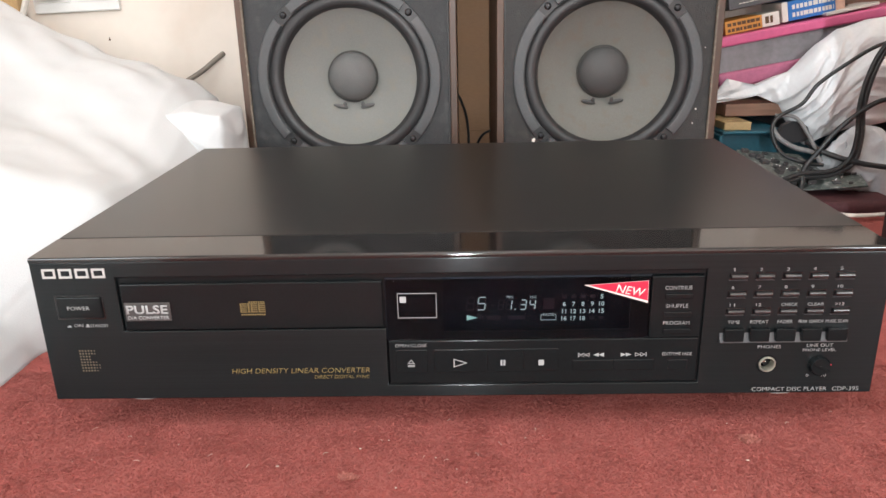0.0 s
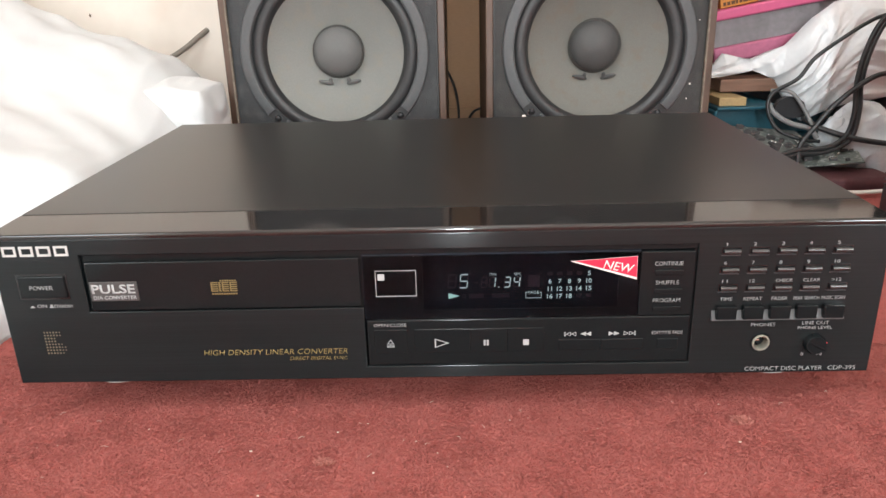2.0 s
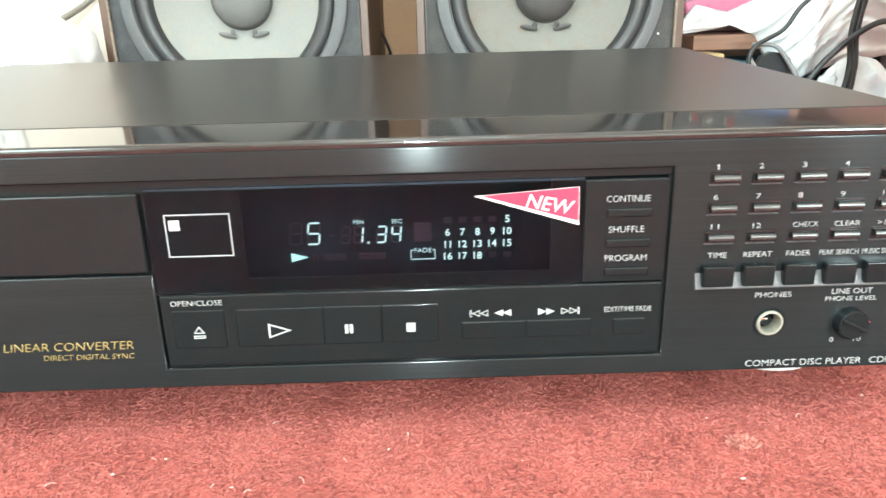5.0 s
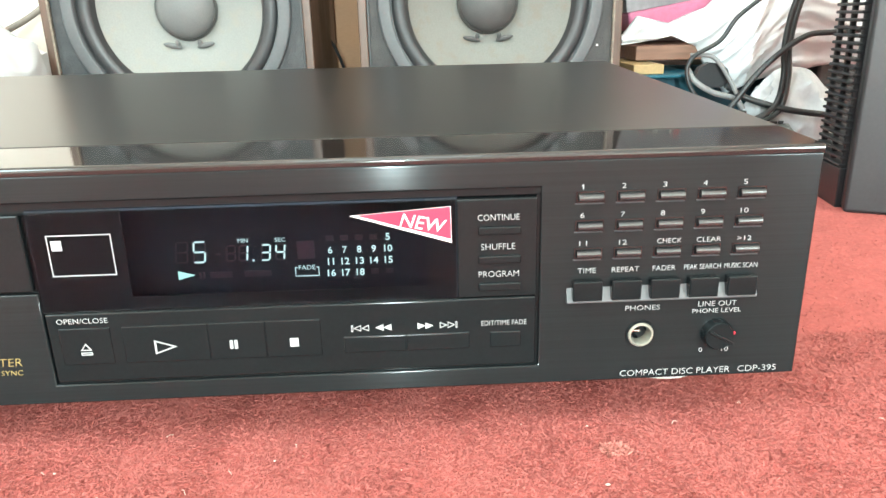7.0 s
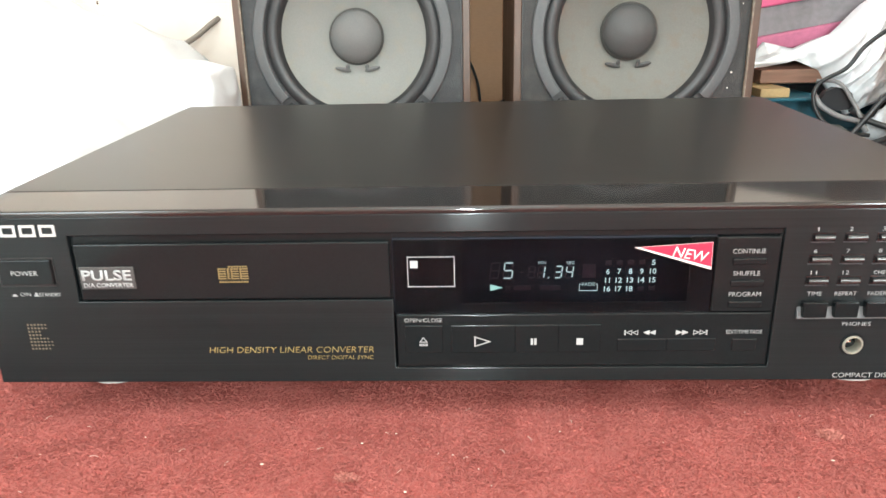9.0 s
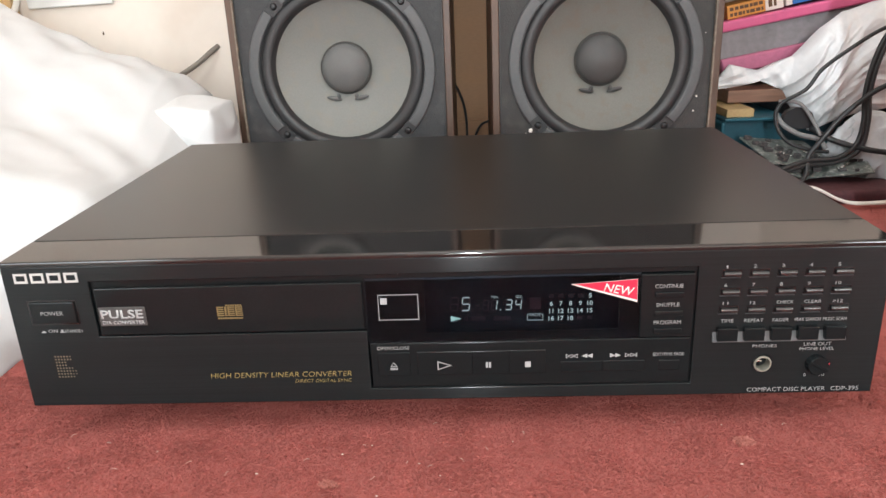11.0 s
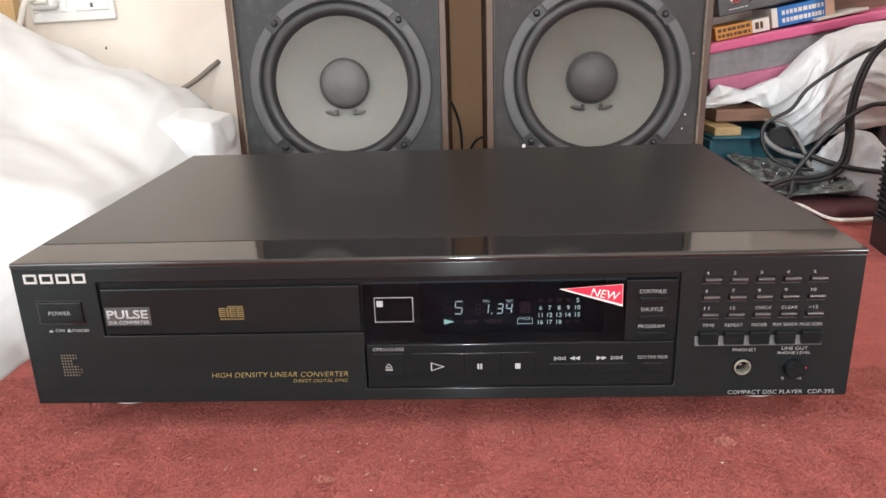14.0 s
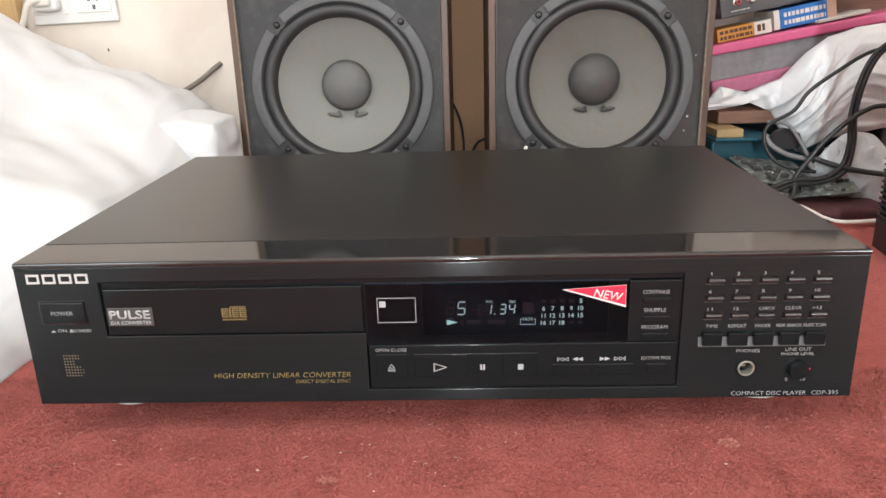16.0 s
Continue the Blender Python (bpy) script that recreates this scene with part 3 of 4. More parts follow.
    letters("OPEN/CLOSE", -0.0312, -0.0150, 0.0491, 0.0508, M["white_ink"], tp, -0.0008)
    ej = part("eject_button", box(-0.0312, -0.0148, -0.0010, 0.0, 0.0345, 0.0475, 0.0004), M["plastic"], pl, "black drawer button")
    pb = part("play_button", box(-0.0112, 0.0163, -0.0010, 0.0, 0.0345, 0.0475, 0.0004), M["plastic"], pl, "wide black play button")
    ps = part("pause_button", box(0.0165, 0.0348, -0.0010, 0.0, 0.0345, 0.0475, 0.0004), M["plastic"], pl, "black pause button")
    so = part("stop_button", box(0.0350, 0.0530, -0.0010, 0.0, 0.0345, 0.0475, 0.0004), M["plastic"], pl, "black stop button")
    S0, S1 = -0.0012, -0.0009

    def ring_tri(bm, pts, w):
        c = (sum(p[0] for p in pts) / 3, sum(p[1] for p in pts) / 3)
        inn = [(p[0] + (c[0] - p[0]) * w, p[1] + (c[1] - p[1]) * w) for p in pts]
        vs = [[bm.verts.new((p[0], y, p[1])) for p in q] for q in (pts, inn) for y in (S0, S1)]
        of, ob_, i_f, i_b = vs
        for k in range(3):
            j = (k + 1) % 3
            bm.faces.new((of[k], of[j], i_f[j], i_f[k])), bm.faces.new((ob_[k], ob_[j], i_b[j], i_b[k]))
            bm.faces.new((of[k], of[j], ob_[j], ob_[k])), bm.faces.new((i_f[k], i_f[j], i_b[j], i_b[k]))

    bm = bm_new()
    ring_tri(bm, [(-0.0250, 0.0397), (-0.0214, 0.0397), (-0.0232, 0.0422)], 0.32)
    frame_y(-0.0250, -0.0214, 0.0380, 0.0390, 0.0003, S0, S1, bm)
    part("eject_sign", bm, M["white_ink"], ej, smooth=False)
    bm = bm_new()
    ring_tri(bm, [(-0.0012, 0.0374), (-0.0012, 0.0424), (0.0060, 0.0399)], 0.24)
    part("play_sign", bm, M["white_ink"], pb, smooth=False)
    bm = bm_new()
    rbox(bm, 0.0231, 0.0241, S0, S1, 0.0383, 0.0413), rbox(bm, 0.0246, 0.0256, S0, S1, 0.0383, 0.0413)
    part("pause_sign", bm, M["white_ink"], ps, smooth=False)
    part("stop_sign", box(0.0427, 0.0455, S0, S1, 0.0382, 0.0412), M["white_ink"], so, smooth=False)
    part("search_button", box(0.0602, 0.0808, -0.0010, 0.0, 0.0348, 0.0408, 0.0005), M["plastic"], pl, "black track search button")
    part("search_button", box(0.0812, 0.1020, -0.0010, 0.0, 0.0348, 0.0408, 0.0005), M["plastic"], pl, "black track search button")
    S0, S1 = -0.0009, -0.0005
    zc, hh = 0.0436, 0.0011
    bm = bm_new()
    frame_y(0.0630, 0.0636, zc - hh, zc + hh, 0.0002, S0, S1, bm)
    for x in (0.0637, 0.0663):
        ring_tri(bm, [(x + 0.0025, zc - hh), (x + 0.0025, zc + hh), (x, zc)], 0.28)
    for x in (0.0922, 0.0948):
        ring_tri(bm, [(x, zc - hh), (x, zc + hh), (x + 0.0025, zc)], 0.28)
    frame_y(0.0974, 0.0980, zc - hh, zc + hh, 0.0002, S0, S1, bm)
    for x in (0.0710, 0.0736):
        ring_tri(bm, [(x + 0.0026, zc - hh), (x + 0.0026, zc + hh), (x, zc)], 0.99)
    for x in (0.0848, 0.0874):
        ring_tri(bm, [(x, zc - hh), (x, zc + hh), (x + 0.0026, zc)], 0.99)
    part("search_signs", bm, M["white_ink"], tp, smooth=False)
    letters("EDIT/TIME FADE", 0.1060, 0.1210, 0.0428, 0.0445, M["white_ink"], tp, -0.0008)
    part("edit_button", box(0.1088, 0.1192, -0.0010, 0.0, 0.0348, 0.0405, 0.0005), M["plastic"], pl, "small black button")

    # number keys
    keys = (("1", "2", "3", "4", "5"), ("6", "7", "8", "9", "10"), ("11", "12", "CHECK", "CLEAR", ">12"))
    for r, row in enumerate(keys):
        for c, word in enumerate(row):
            x, z = 0.1370 + c * 0.01300, 0.0843 - r * 0.00940
            part("number_button", prism_x([(0.001, z), (-0.0014, z), (-0.0019, z + 0.0004)] + [(-0.0005 - 0.0014 * math.cos(radians(b)), z + 0.0009 + 0.0014 * math.sin(radians(b))) for b in range(0, 91, 15)] + [(0.001, z + 0.0023)], x, x + 0.0078), M["key"], pl, "small black key with a rounded top")
            part("key_slot", frame_y(x - 0.0007, x + 0.0085, z - 0.0007, z + 0.0030, 0.0004, -0.0003, 0.0001), M["gloss"], front, smooth=False)
            # lower slot lip in lighter grey, a painted highlight where it catches light
            part("lit_slot_lip", box(x - 0.0010, x + 0.0082, -0.0007, 0.0001, z - 0.0011, z - 0.0008, 0.00012, 1), M["ledge"], front)
            n = len(word)
            wd = {1: 0.0013 if word != "1" else 0.0008, 2: 0.0025, 3: 0.0046, 5: 0.0080}[n]
            x0 = x + (0.0009 if n < 3 else (0.0008 if n == 3 else 0.0004))
            if word == "1":
                bm = bm_new()
                rbox(bm, x0 + 0.0005, x0 + 0.0008, -0.0002, 0.0, z + 0.0037, z + 0.0053)
                rbox(bm, x0 + 0.0001, x0 + 0.0005, -0.0002, 0.0, z + 0.0047, z + 0.0050)
                part("lettering", bm, M["white_ink"], front, smooth=False)
                continue
            letters(word, x0, x0 + wd, z + 0.0037, z + 0.0053, M["white_ink"], front, bold=-0.014)
    # lower key row on a sloping ledge
    part("key_ledge", prism_x([(0.0005, 0.0498), (-0.0016, 0.0498), (-0.0018, 0.0504), (0.0005, 0.0560)], 0.1342, 0.1978), M["ledge"], front, "grey sloping ledge under the keys")
    for c, (word, wd) in enumerate((("TIME", 0.0060), ("REPEAT", 0.0090), ("FADER", 0.0076), ("PEAK SEARCH", 0.0122), ("MUSIC SCAN", 0.0110))):
        x = 0.1358 + c * 0.01282
        part("mode_key", box(x, x + 0.0098, -0.0032, 0.001, 0.0509, 0.0578, 0.0005), M["plastic"], pl, "square black key")
        letters(word, x + 0.0049 - wd / 2, x + 0.0049 + wd / 2, 0.0598, 0.0615, M["white_ink"], front)
    letters("PHONES", 0.1543, 0.1660, 0.0459, 0.0476, M["white_ink"], front)
    letters("LINE OUT", 0.1790, 0.1920, 0.0464, 0.0482, M["white_ink"], front)
    letters("PHONE LEVEL", 0.1772, 0.1938, 0.0440, 0.0455, M["white_ink"], front)
    letters("COMPACT DISC PLAYER", 0.1538, 0.1922, 0.0214, 0.0236, M["white_ink"], front)
    letters("CDP-395", 0.1950, 0.2085, 0.0214, 0.0236, M["white_ink"], front)
    letters("0", 0.1806, 0.1818, 0.0295, 0.0311, M["white_ink"], front)
    letters("10", 0.1885, 0.1908, 0.0295, 0.0311, M["white_ink"], front)
    # headphone socket
    jk = part("headphone_socket", lathe_y([(0.0033, 0.004), (0.0033, -0.0006), (0.0036, -0.0010), (0.0041, -0.0009), (0.0044, -0.0003), (0.0044, 0.0002)], 40), M["ivory_ring"], pl, "ivory-ringed headphone socket", pose(0.1600, 0, 0.0370))
    part("socket_flange", lathe_y([(0.0040, 0.0003), (0.0043, -0.0004), (0.0051, -0.0004), (0.0053, 0.0002)], 40), M["plastic"], jk)
    part("socket_barrel", lathe_y([(0.0034, 0.0005), (0.0034, 0.010), (0.0, 0.010)], 28), M["ledge"], jk)
    part("contact", box(-0.0026, 0.0006, 0.002, 0.008, -0.0002, 0.0008, 0.0002, 1), M["chrome"], jk)
    # level knob
    kb = part("level_knob", lathe_y([(0.0, -0.0034), (0.0046, -0.0034), (0.0050, -0.0029), (0.0053, 0.0), (0.0056, 0.0004)], 36), M["plastic"], pl, "black turning knob", pose(0.1860, 0, 0.0365))
    bm = box(-0.0005, 0.0005, -0.0042, -0.0032, -0.0044, 0.0052, 0.0002, 1)
    bmesh.ops.rotate(bm, cent=(0, 0, 0), matrix=Matrix.Rotation(radians(118), 3, "Y"), verts=bm.verts)
    part("pointer", bm, M["plastic"], kb)
    bm = bm_new()
    g = bmesh.ops.create_circle(bm, cap_ends=True, radius=0.00062, segments=14)
    for v in g["verts"]:
        v.co = (0.1922 + v.co.x, -0.0003, 0.0362 + v.co.y)
    part("red_mark", bm, M["red_dot"], front, smooth=False)
    return pl


cd_player()


# ---------- loudspeakers ----------
def loudspeaker(label, cone, dome, baffle, turn, outer):
    W, H, D = 0.1160, 0.44, 0.205
    sp = thing("loudspeaker", label, "loudspeaker", group="pair of loudspeakers")
    t = 0.0075
    part("side_panel", box(-W, -W + t, 0.0, D, 0.0, H, 0.001), M["veneer"], sp, "brown veneered side")
    part("side_panel", box(W - t, W, 0.0, D, 0.0, H, 0.001), M["veneer"], sp, "brown veneered side")
    part("top_panel", box(-W + t, W - t, 0.0, D, H - t, H, 0.001), M["veneer"], sp)
    part("bottom_panel", box(-W + t, W - t, 0.0, D, 0.0, t, 0.001), M["veneer"], sp)
    part("back_panel", box(-W + t, W - t, D - t, D - 0.001, t, H - t), M["veneer"], sp)
    x = outer * (W - t)
    part("edge_strip", box(x - 0.0010, x + 0.0010, -0.0008, 0.003, 0.004, H - 0.004, 0.0006), M["worn_edge"], sp, "chipped pale cabinet edge")
    x = -outer * (W - t - 0.0012)
    part("edge_groove", box(x - 0.0010, x + 0.0010, 0.0026, 0.005, t, H - t, 0.0004), M["surround"], sp, "dark groove along the cabinet edge")
    # baffle with a round hole
    bm = bm_new()
    n, zc, R = 64, 0.1525, 0.088
    x0, x1, z0, z1 = -W + t, W - t, t, H - t
    ring, outer = [], []
    for i in range(n):
        a = 2 * math.pi * (i + 0.5) / n
        c, s = math.cos(a), math.sin(a)
        k = min((x1 if c > 0 else -x0) / max(abs(c), 1e-9), ((z1 - zc) if s > 0 else (zc - z0)) / max(abs(s), 1e-9))
        ring.append((R * c, zc + R * s))
        outer.append((k * c, zc + k * s))
    vr = [bm.verts.new((x, 0.004, z)) for x, z in ring]
    vb = [bm.verts.new((x, 0.026, z)) for x, z in ring]
    vo = [bm.verts.new((x, 0.004, z)) for x, z in outer]
    for i in range(n):
        j = (i + 1) % n
        bm.faces.new((vr[i], vr[j], vo[j], vo[i]))
        bm.faces.new((vr[i], vr[j], vb[j], vb[i]))
    for cx, cz in ((x0, z0), (x1, z0), (x0, z1), (x1, z1)):
        near = sorted(range(n), key=lambda i: (outer[i][0] - cx) ** 2 + (outer[i][1] - cz) ** 2)[:2]
        bm.faces.new((vo[near[0]], vo[near[1]], bm.verts.new((cx, 0.004, cz))))
    part("baffle", bm, M[baffle], sp, "scuffed black front board", smooth=False)
    tw = part("tweeter", lathe_y([(0.046, 0.002), (0.0455, -0.002), (0.040, -0.003), (0.0385, -0.001)], 48), M["rubber"], sp, "small paper tweeter", pose(-0.030, 0.002, 0.318))
    part("tweeter_cone", lathe_y([(0.0385, -0.001), (0.030, 0.002), (0.014, 0.010)], 48), M[cone], tw)
    part("tweeter_cap", lathe_y([(0.015, 0.010), (0.012, 0.005), (0.0, 0.003)], 32), M[dome], tw)
    wf = new("woofer")
    wf.parent = sp
    wf.matrix_local = pose(0, 0.004, 0.1520)
    part("basket_rim", lathe_y([(0.087, 0.004), (0.0870, -0.0012), (0.0985, -0.0012), (0.0990, -0.0002), (0.0990, 0.001)], 96), M["surround"], wf)
    for q in range(4):
        a = 45 + turn + 90 * q
        part("gasket", lathe_y([(0.0872, -0.0010), (0.0876, -0.0042), (0.0890, -0.0052), (0.0970, -0.0046), (0.0985, -0.0034), (0.0988, -0.0010)], 28, a + 5.5, a + 84.5), M["rubber"], wf, "grey rubber gasket arc")
        bm = lathe_y([(0.0, -0.0035), (0.0022, -0.0035), (0.0034, -0.0026), (0.0038, -0.0010)], 20)
        rbox(bm, -0.0018, 0.0018, -0.0039, -0.0034, -0.0004, 0.0004)
        rbox(bm, -0.0004, 0.0004, -0.0039, -0.0034, -0.0018, 0.0018)
        part("screw", bm, M["screw"], wf, at=pose(0.0935 * math.cos(radians(a)), 0, 0.0935 * math.sin(radians(a)), 0, 17 * q, 0))
    prof = [(0.0875, 0.001)] + [(0.0805 + 0.0062 * math.cos(radians(b)), 0.002 - 0.0040 * math.sin(radians(b))) for b in range(15, 181, 15)] + [(0.0722, 0.0062)]
    part("surround", lathe_y(prof, 96), M["surround"], wf, "black rubber surround roll")
    prof = [(0.0728 - 0.048 * s, 0.0060 + 0.024 * s ** 0.82) for s in [k / 12 for k in range(13)]]
    part("cone", lathe_y(prof, 96), M[cone], wf, "light grey paper cone, lightly stained")
    prof = [(0.0262 * math.cos(radians(b)), 0.0245 - 0.0150 * math.sin(radians(b))) for b in range(0, 91, 9)]
    part("dust_cap", lathe_y(prof, 64), M[dome], wf, "dark grey domed dust cap")
    part("cap_glue", lathe_y([(0.0253, 0.0245), (0.0266, 0.0236), (0.0280, 0.0262)], 64), M["cap_ring"], wf)
    for s in (-1, 1):
        bm = bmesh.new()
        bmesh.ops.create_uvsphere(bm, u_segments=14, v_segments=8, radius=1.0)
        for v in bm.verts:
            v.co = (v.co.x * 0.0085, v.co.y * 0.0016, v.co.z * 0.0026)
        bmesh.ops.rotate(bm, cent=(0, 0, 0), matrix=Matrix.Rotation(radians(-14 * s), 3, "Y"), verts=bm.verts)
        g = bmesh.ops.create_uvsphere(bm, u_segments=10, v_segments=6, radius=1.0)
        for v in g["verts"]:
            v.co = (v.co.x * 0.0022 - s * 0.0050, v.co.y * 0.0014, v.co.z * 0.0034 + 0.0020)
        part("lead_glue", bm, M[dome], wf, "dark glue blob where the lead enters", pose(s * 0.0150, 0.0222, -0.0318, 24))
    return sp


sp = loudspeaker("bookshelf loudspeaker with a light grey paper woofer, grille removed", "cone", "dome", "baffle", 0, -1)
sp.matrix_world = pose(-0.1155, 0.4450, 0)
# the right one gets the darker colours, which stand in for dimmer light
sp = loudspeaker("bookshelf loudspeaker with a yellowed woofer, cone, cap and baffle coloured for weaker light, grille removed", "cone_shaded", "dome_shaded", "baffle_shaded", -2, 1)
for x, z, r in ((0.0955, 0.113, 0.0011), (0.0930, 0.098, 0.0008), (-0.0760, 0.0830, 0.0022), (-0.0810, 0.0795, 0.0012), (0.1000, 0.176, 0.0006)):
    bm = bm_new()
    bmesh.ops.create_icosphere(bm, subdivisions=2, radius=r)
    for v in bm.verts:
        v.co = (v.co.x * (1 + 0.4 * noise.noise(v.co * 900)), v.co.y * 0.25, v.co.z * (1 + 0.4 * noise.noise(v.co * 700)))
    part("paint_chip", bm, M["card_white"], sp, "pale chip in the black paint", pose(x, 0.004, z))
sp.matrix_world = pose(0.1582, 0.4340, 0)


# ---------- behind and beside ----------
def cardboard_box():
    ob = thing("cardboard_box", "plain brown cardboard box standing against the wall", "box", pose(0.03, 0.665, 0))
    part("carton", box(-0.16, 0.16, 0.0, 0.03, 0.0, 0.48, 0.001), M["cardboard"], ob)
    part("flap", box(-0.16, 0.16, -0.004, -0.0005, 0.0, 0.062, 0.001), M["cardboard"], ob)
    part("tape", box(-0.16, 0.16, -0.0012, -0.0002, 0.065, 0.0655), M["cardboard"], ob)


cardboard_box()


def cord(name, pts, r, mat, label, category="cable"):
    ob = part(name, tube(pts, r), mat)
    tagged(ob, label, category)
    return ob


cord("speaker_wire", [(-0.004, 0.60, 0.124), (0.004, 0.61, 0.108), (0.011, 0.62, 0.085), (0.0135, 0.625, 0.055), (0.012, 0.63, 0.004)], 0.0016, M["cord_black"], "thin black wire hanging behind the loudspeakers")
cord("speaker_wire", [(0.058, 0.60, 0.085), (0.045, 0.60, 0.072), (0.028, 0.61, 0.058), (0.012, 0.63, 0.004)], 0.0016, M["cord_black"], "thin black wire looping behind the loudspeakers")
cord("wall_cable", [(-0.331, 0.701, 0.172), (-0.339, 0.692, 0.165), (-0.358, 0.680, 0.149), (-0.382, 0.665, 0.134), (-0.41, 0.64, 0.12), (-0.45, 0.6, 0.06)], 0.0036, M["cord_brown"], "stiff grey-brown cable coming out of the wall")


def wall_socket():
    ob = thing("wall_socket", "white double wall socket plate with a plug in it", "socket", pose(-0.527, 0.70, 0.275, 0, -1.5, 0))
    part("plate", box(-0.060, 0.060, -0.008, 0.0, -0.043, 0.043, 0.002), M["socket"], ob)
    for x in (-0.030, 0.030):
        part("insert", box(x - 0.024, x + 0.024, -0.0095, -0.0078, -0.030, 0.030, 0.001), M["socket"], ob)
        for dx, dz in ((-0.006, 0.0), (0.006, 0.0), (0.0, -0.011)):
            if x > 0:
                part("socket_hole", box(x + dx - 0.002, x + dx + 0.002, -0.0100, -0.0094, -0.012 + dz - 0.003, -0.012 + dz + 0.003, 0.0004, 1), M["grey_metal"], ob)
    pg = part("plug", box(-0.050, -0.014, -0.026, -0.0096, -0.026, 0.008, 0.006, 3), M["socket"], ob, "white mains plug")
    part("plug_grip", box(-0.044, -0.020, -0.034, -0.0255, -0.020, 0.000, 0.004, 3), M["cord_white"], pg)


wall_socket()
cord("extension_cable", [(-0.559, 0.668, 0.264), (-0.572, 0.660, 0.256), (-0.586, 0.66, 0.228), (-0.61, 0.64, 0.19), (-0.62, 0.6, 0.15)], 0.0042, M["cord_white"], "off-white extension cable hanging from the plug")
mark = part("wall_mark", poly_y([(-0.4915, 0.1945), (-0.4900, 0.1972), (-0.4890, 0.1937), (-0.4902, 0.1923)], 0.6988, 0.7002), M["print_dark"], smooth=False)
tagged(mark, "small dark chip in the wall paint", "mark")


def bedsheet():
    """A heap of white bedding: steep at its near edge, rising away to the west."""
    nu, nv = 150, 130
    ys = np.linspace(-0.32, 0.66, nv)
    us = np.linspace(0, 1, nu) ** 1.6 * 0.75
    bm = bm_new()
    rows = []
    dk = [0, 0.005, 0.015, 0.028, 0.05, 0.10, 0.15, 0.20, 0.26, 0.40, 1.0]
    hk = [0, 0.050, 0.106, 0.134, 0.154, 0.169, 0.180, 0.206, 0.243, 0.30, 0.36]
    middle = [0, 0.045, 0.078, 0.090, 0.102, 0.120, 0.140, 0.165, 0.200, 0.28, 0.36]
    gentle = [0, 0.010, 0.022, 0.034, 0.066, 0.112, 0.150, 0.185, 0.225, 0.30, 0.36]
    for y in ys:
        a = min(max((y - 0.09) / 0.08, 0), 1)
        a = a * a * (3 - 2 * a)
        k = min(max((y - 0.28) / 0.15, 0), 1)
        k = k * k * (3 - 2 * k)
        edge = -0.283 + 0.050 * a - 0.010 * k
        end = min(max((0.535 - y) / 0.06, 0), 1) ** 0.5
        row = []
        for u in us:
            d = u
            x = edge - d + 0.004 * noise.noise(Vector((y * 14, 3.1, 0))) * (d < 0.02)
            h = float(np.interp(d, dk, hk)) * k + (float(np.interp(d, dk, middle)) * a + float(np.interp(d, dk, gentle)) * (1 - a)) * (1 - k)
            if y > 0.47:
                h *= 0.25 + 0.75 * end if d < 0.09 else 1 - 0.35 * (1 - end)
            f = min(d / 0.05, 1)
            h += f * (0.010 * noise.noise(Vector((x * 9, y * 7, 1))) + 0.0045 * noise.noise(Vector((x * 26 + y * 18, y * 20, 2))) - 0.004 * abs(noise.noise(Vector((x * 16 - y * 22, y * 9, 5)))))
            row.append(bm.verts.new((x, y, max(h, 0.0) + 0.002)))
        rows.append(row)
    for a, b in zip(rows, rows[1:]):
        for i in range(nu - 1):
            bm.faces.new((a[i], a[i + 1], b[i + 1], b[i]))
    base = []
    for v in [e for e in bm.edges if e.is_boundary]:
        base.append(v)
    g = bmesh.ops.extrude_edge_only(bm, edges=base)
    for v in g["geom"]:
        if isinstance(v, bmesh.types.BMVert):
            v.co.z = 0.0
    ob = thing("bedsheet", "heaped white cotton bedsheet lying on the carpet", "bedsheet")
    part("sheet", bm, M["sheet"], ob)
    # the rolled end of the sheet beside the loudspeaker
    bm = bm_new()
    bmesh.ops.create_icosphere(bm, subdivisions=5, radius=1.0)
    for v in bm.verts:
        c = v.co.copy()
        fold = 0.10 * abs(noise.noise(Vector((c.x * 1.4 + c.z * 2.2, c.y * 0.8, 4)))) + 0.05 * noise.noise(c * 2.3 + Vector((1, 7, 2)))
        k = 1.06 - fold
        q = max(abs(c.x), abs(c.y), abs(c.z)) ** -0.55 * k
        v.co = (-0.264 + c.x * 0.041 * q, 0.392 + c.y * 0.044 * q, max(0.091 + c.z * 0.043 * q, 0.001))
    part("rolled_end", bm, M["sheet"], ob, "rolled puffy end of the sheet")


bedsheet()


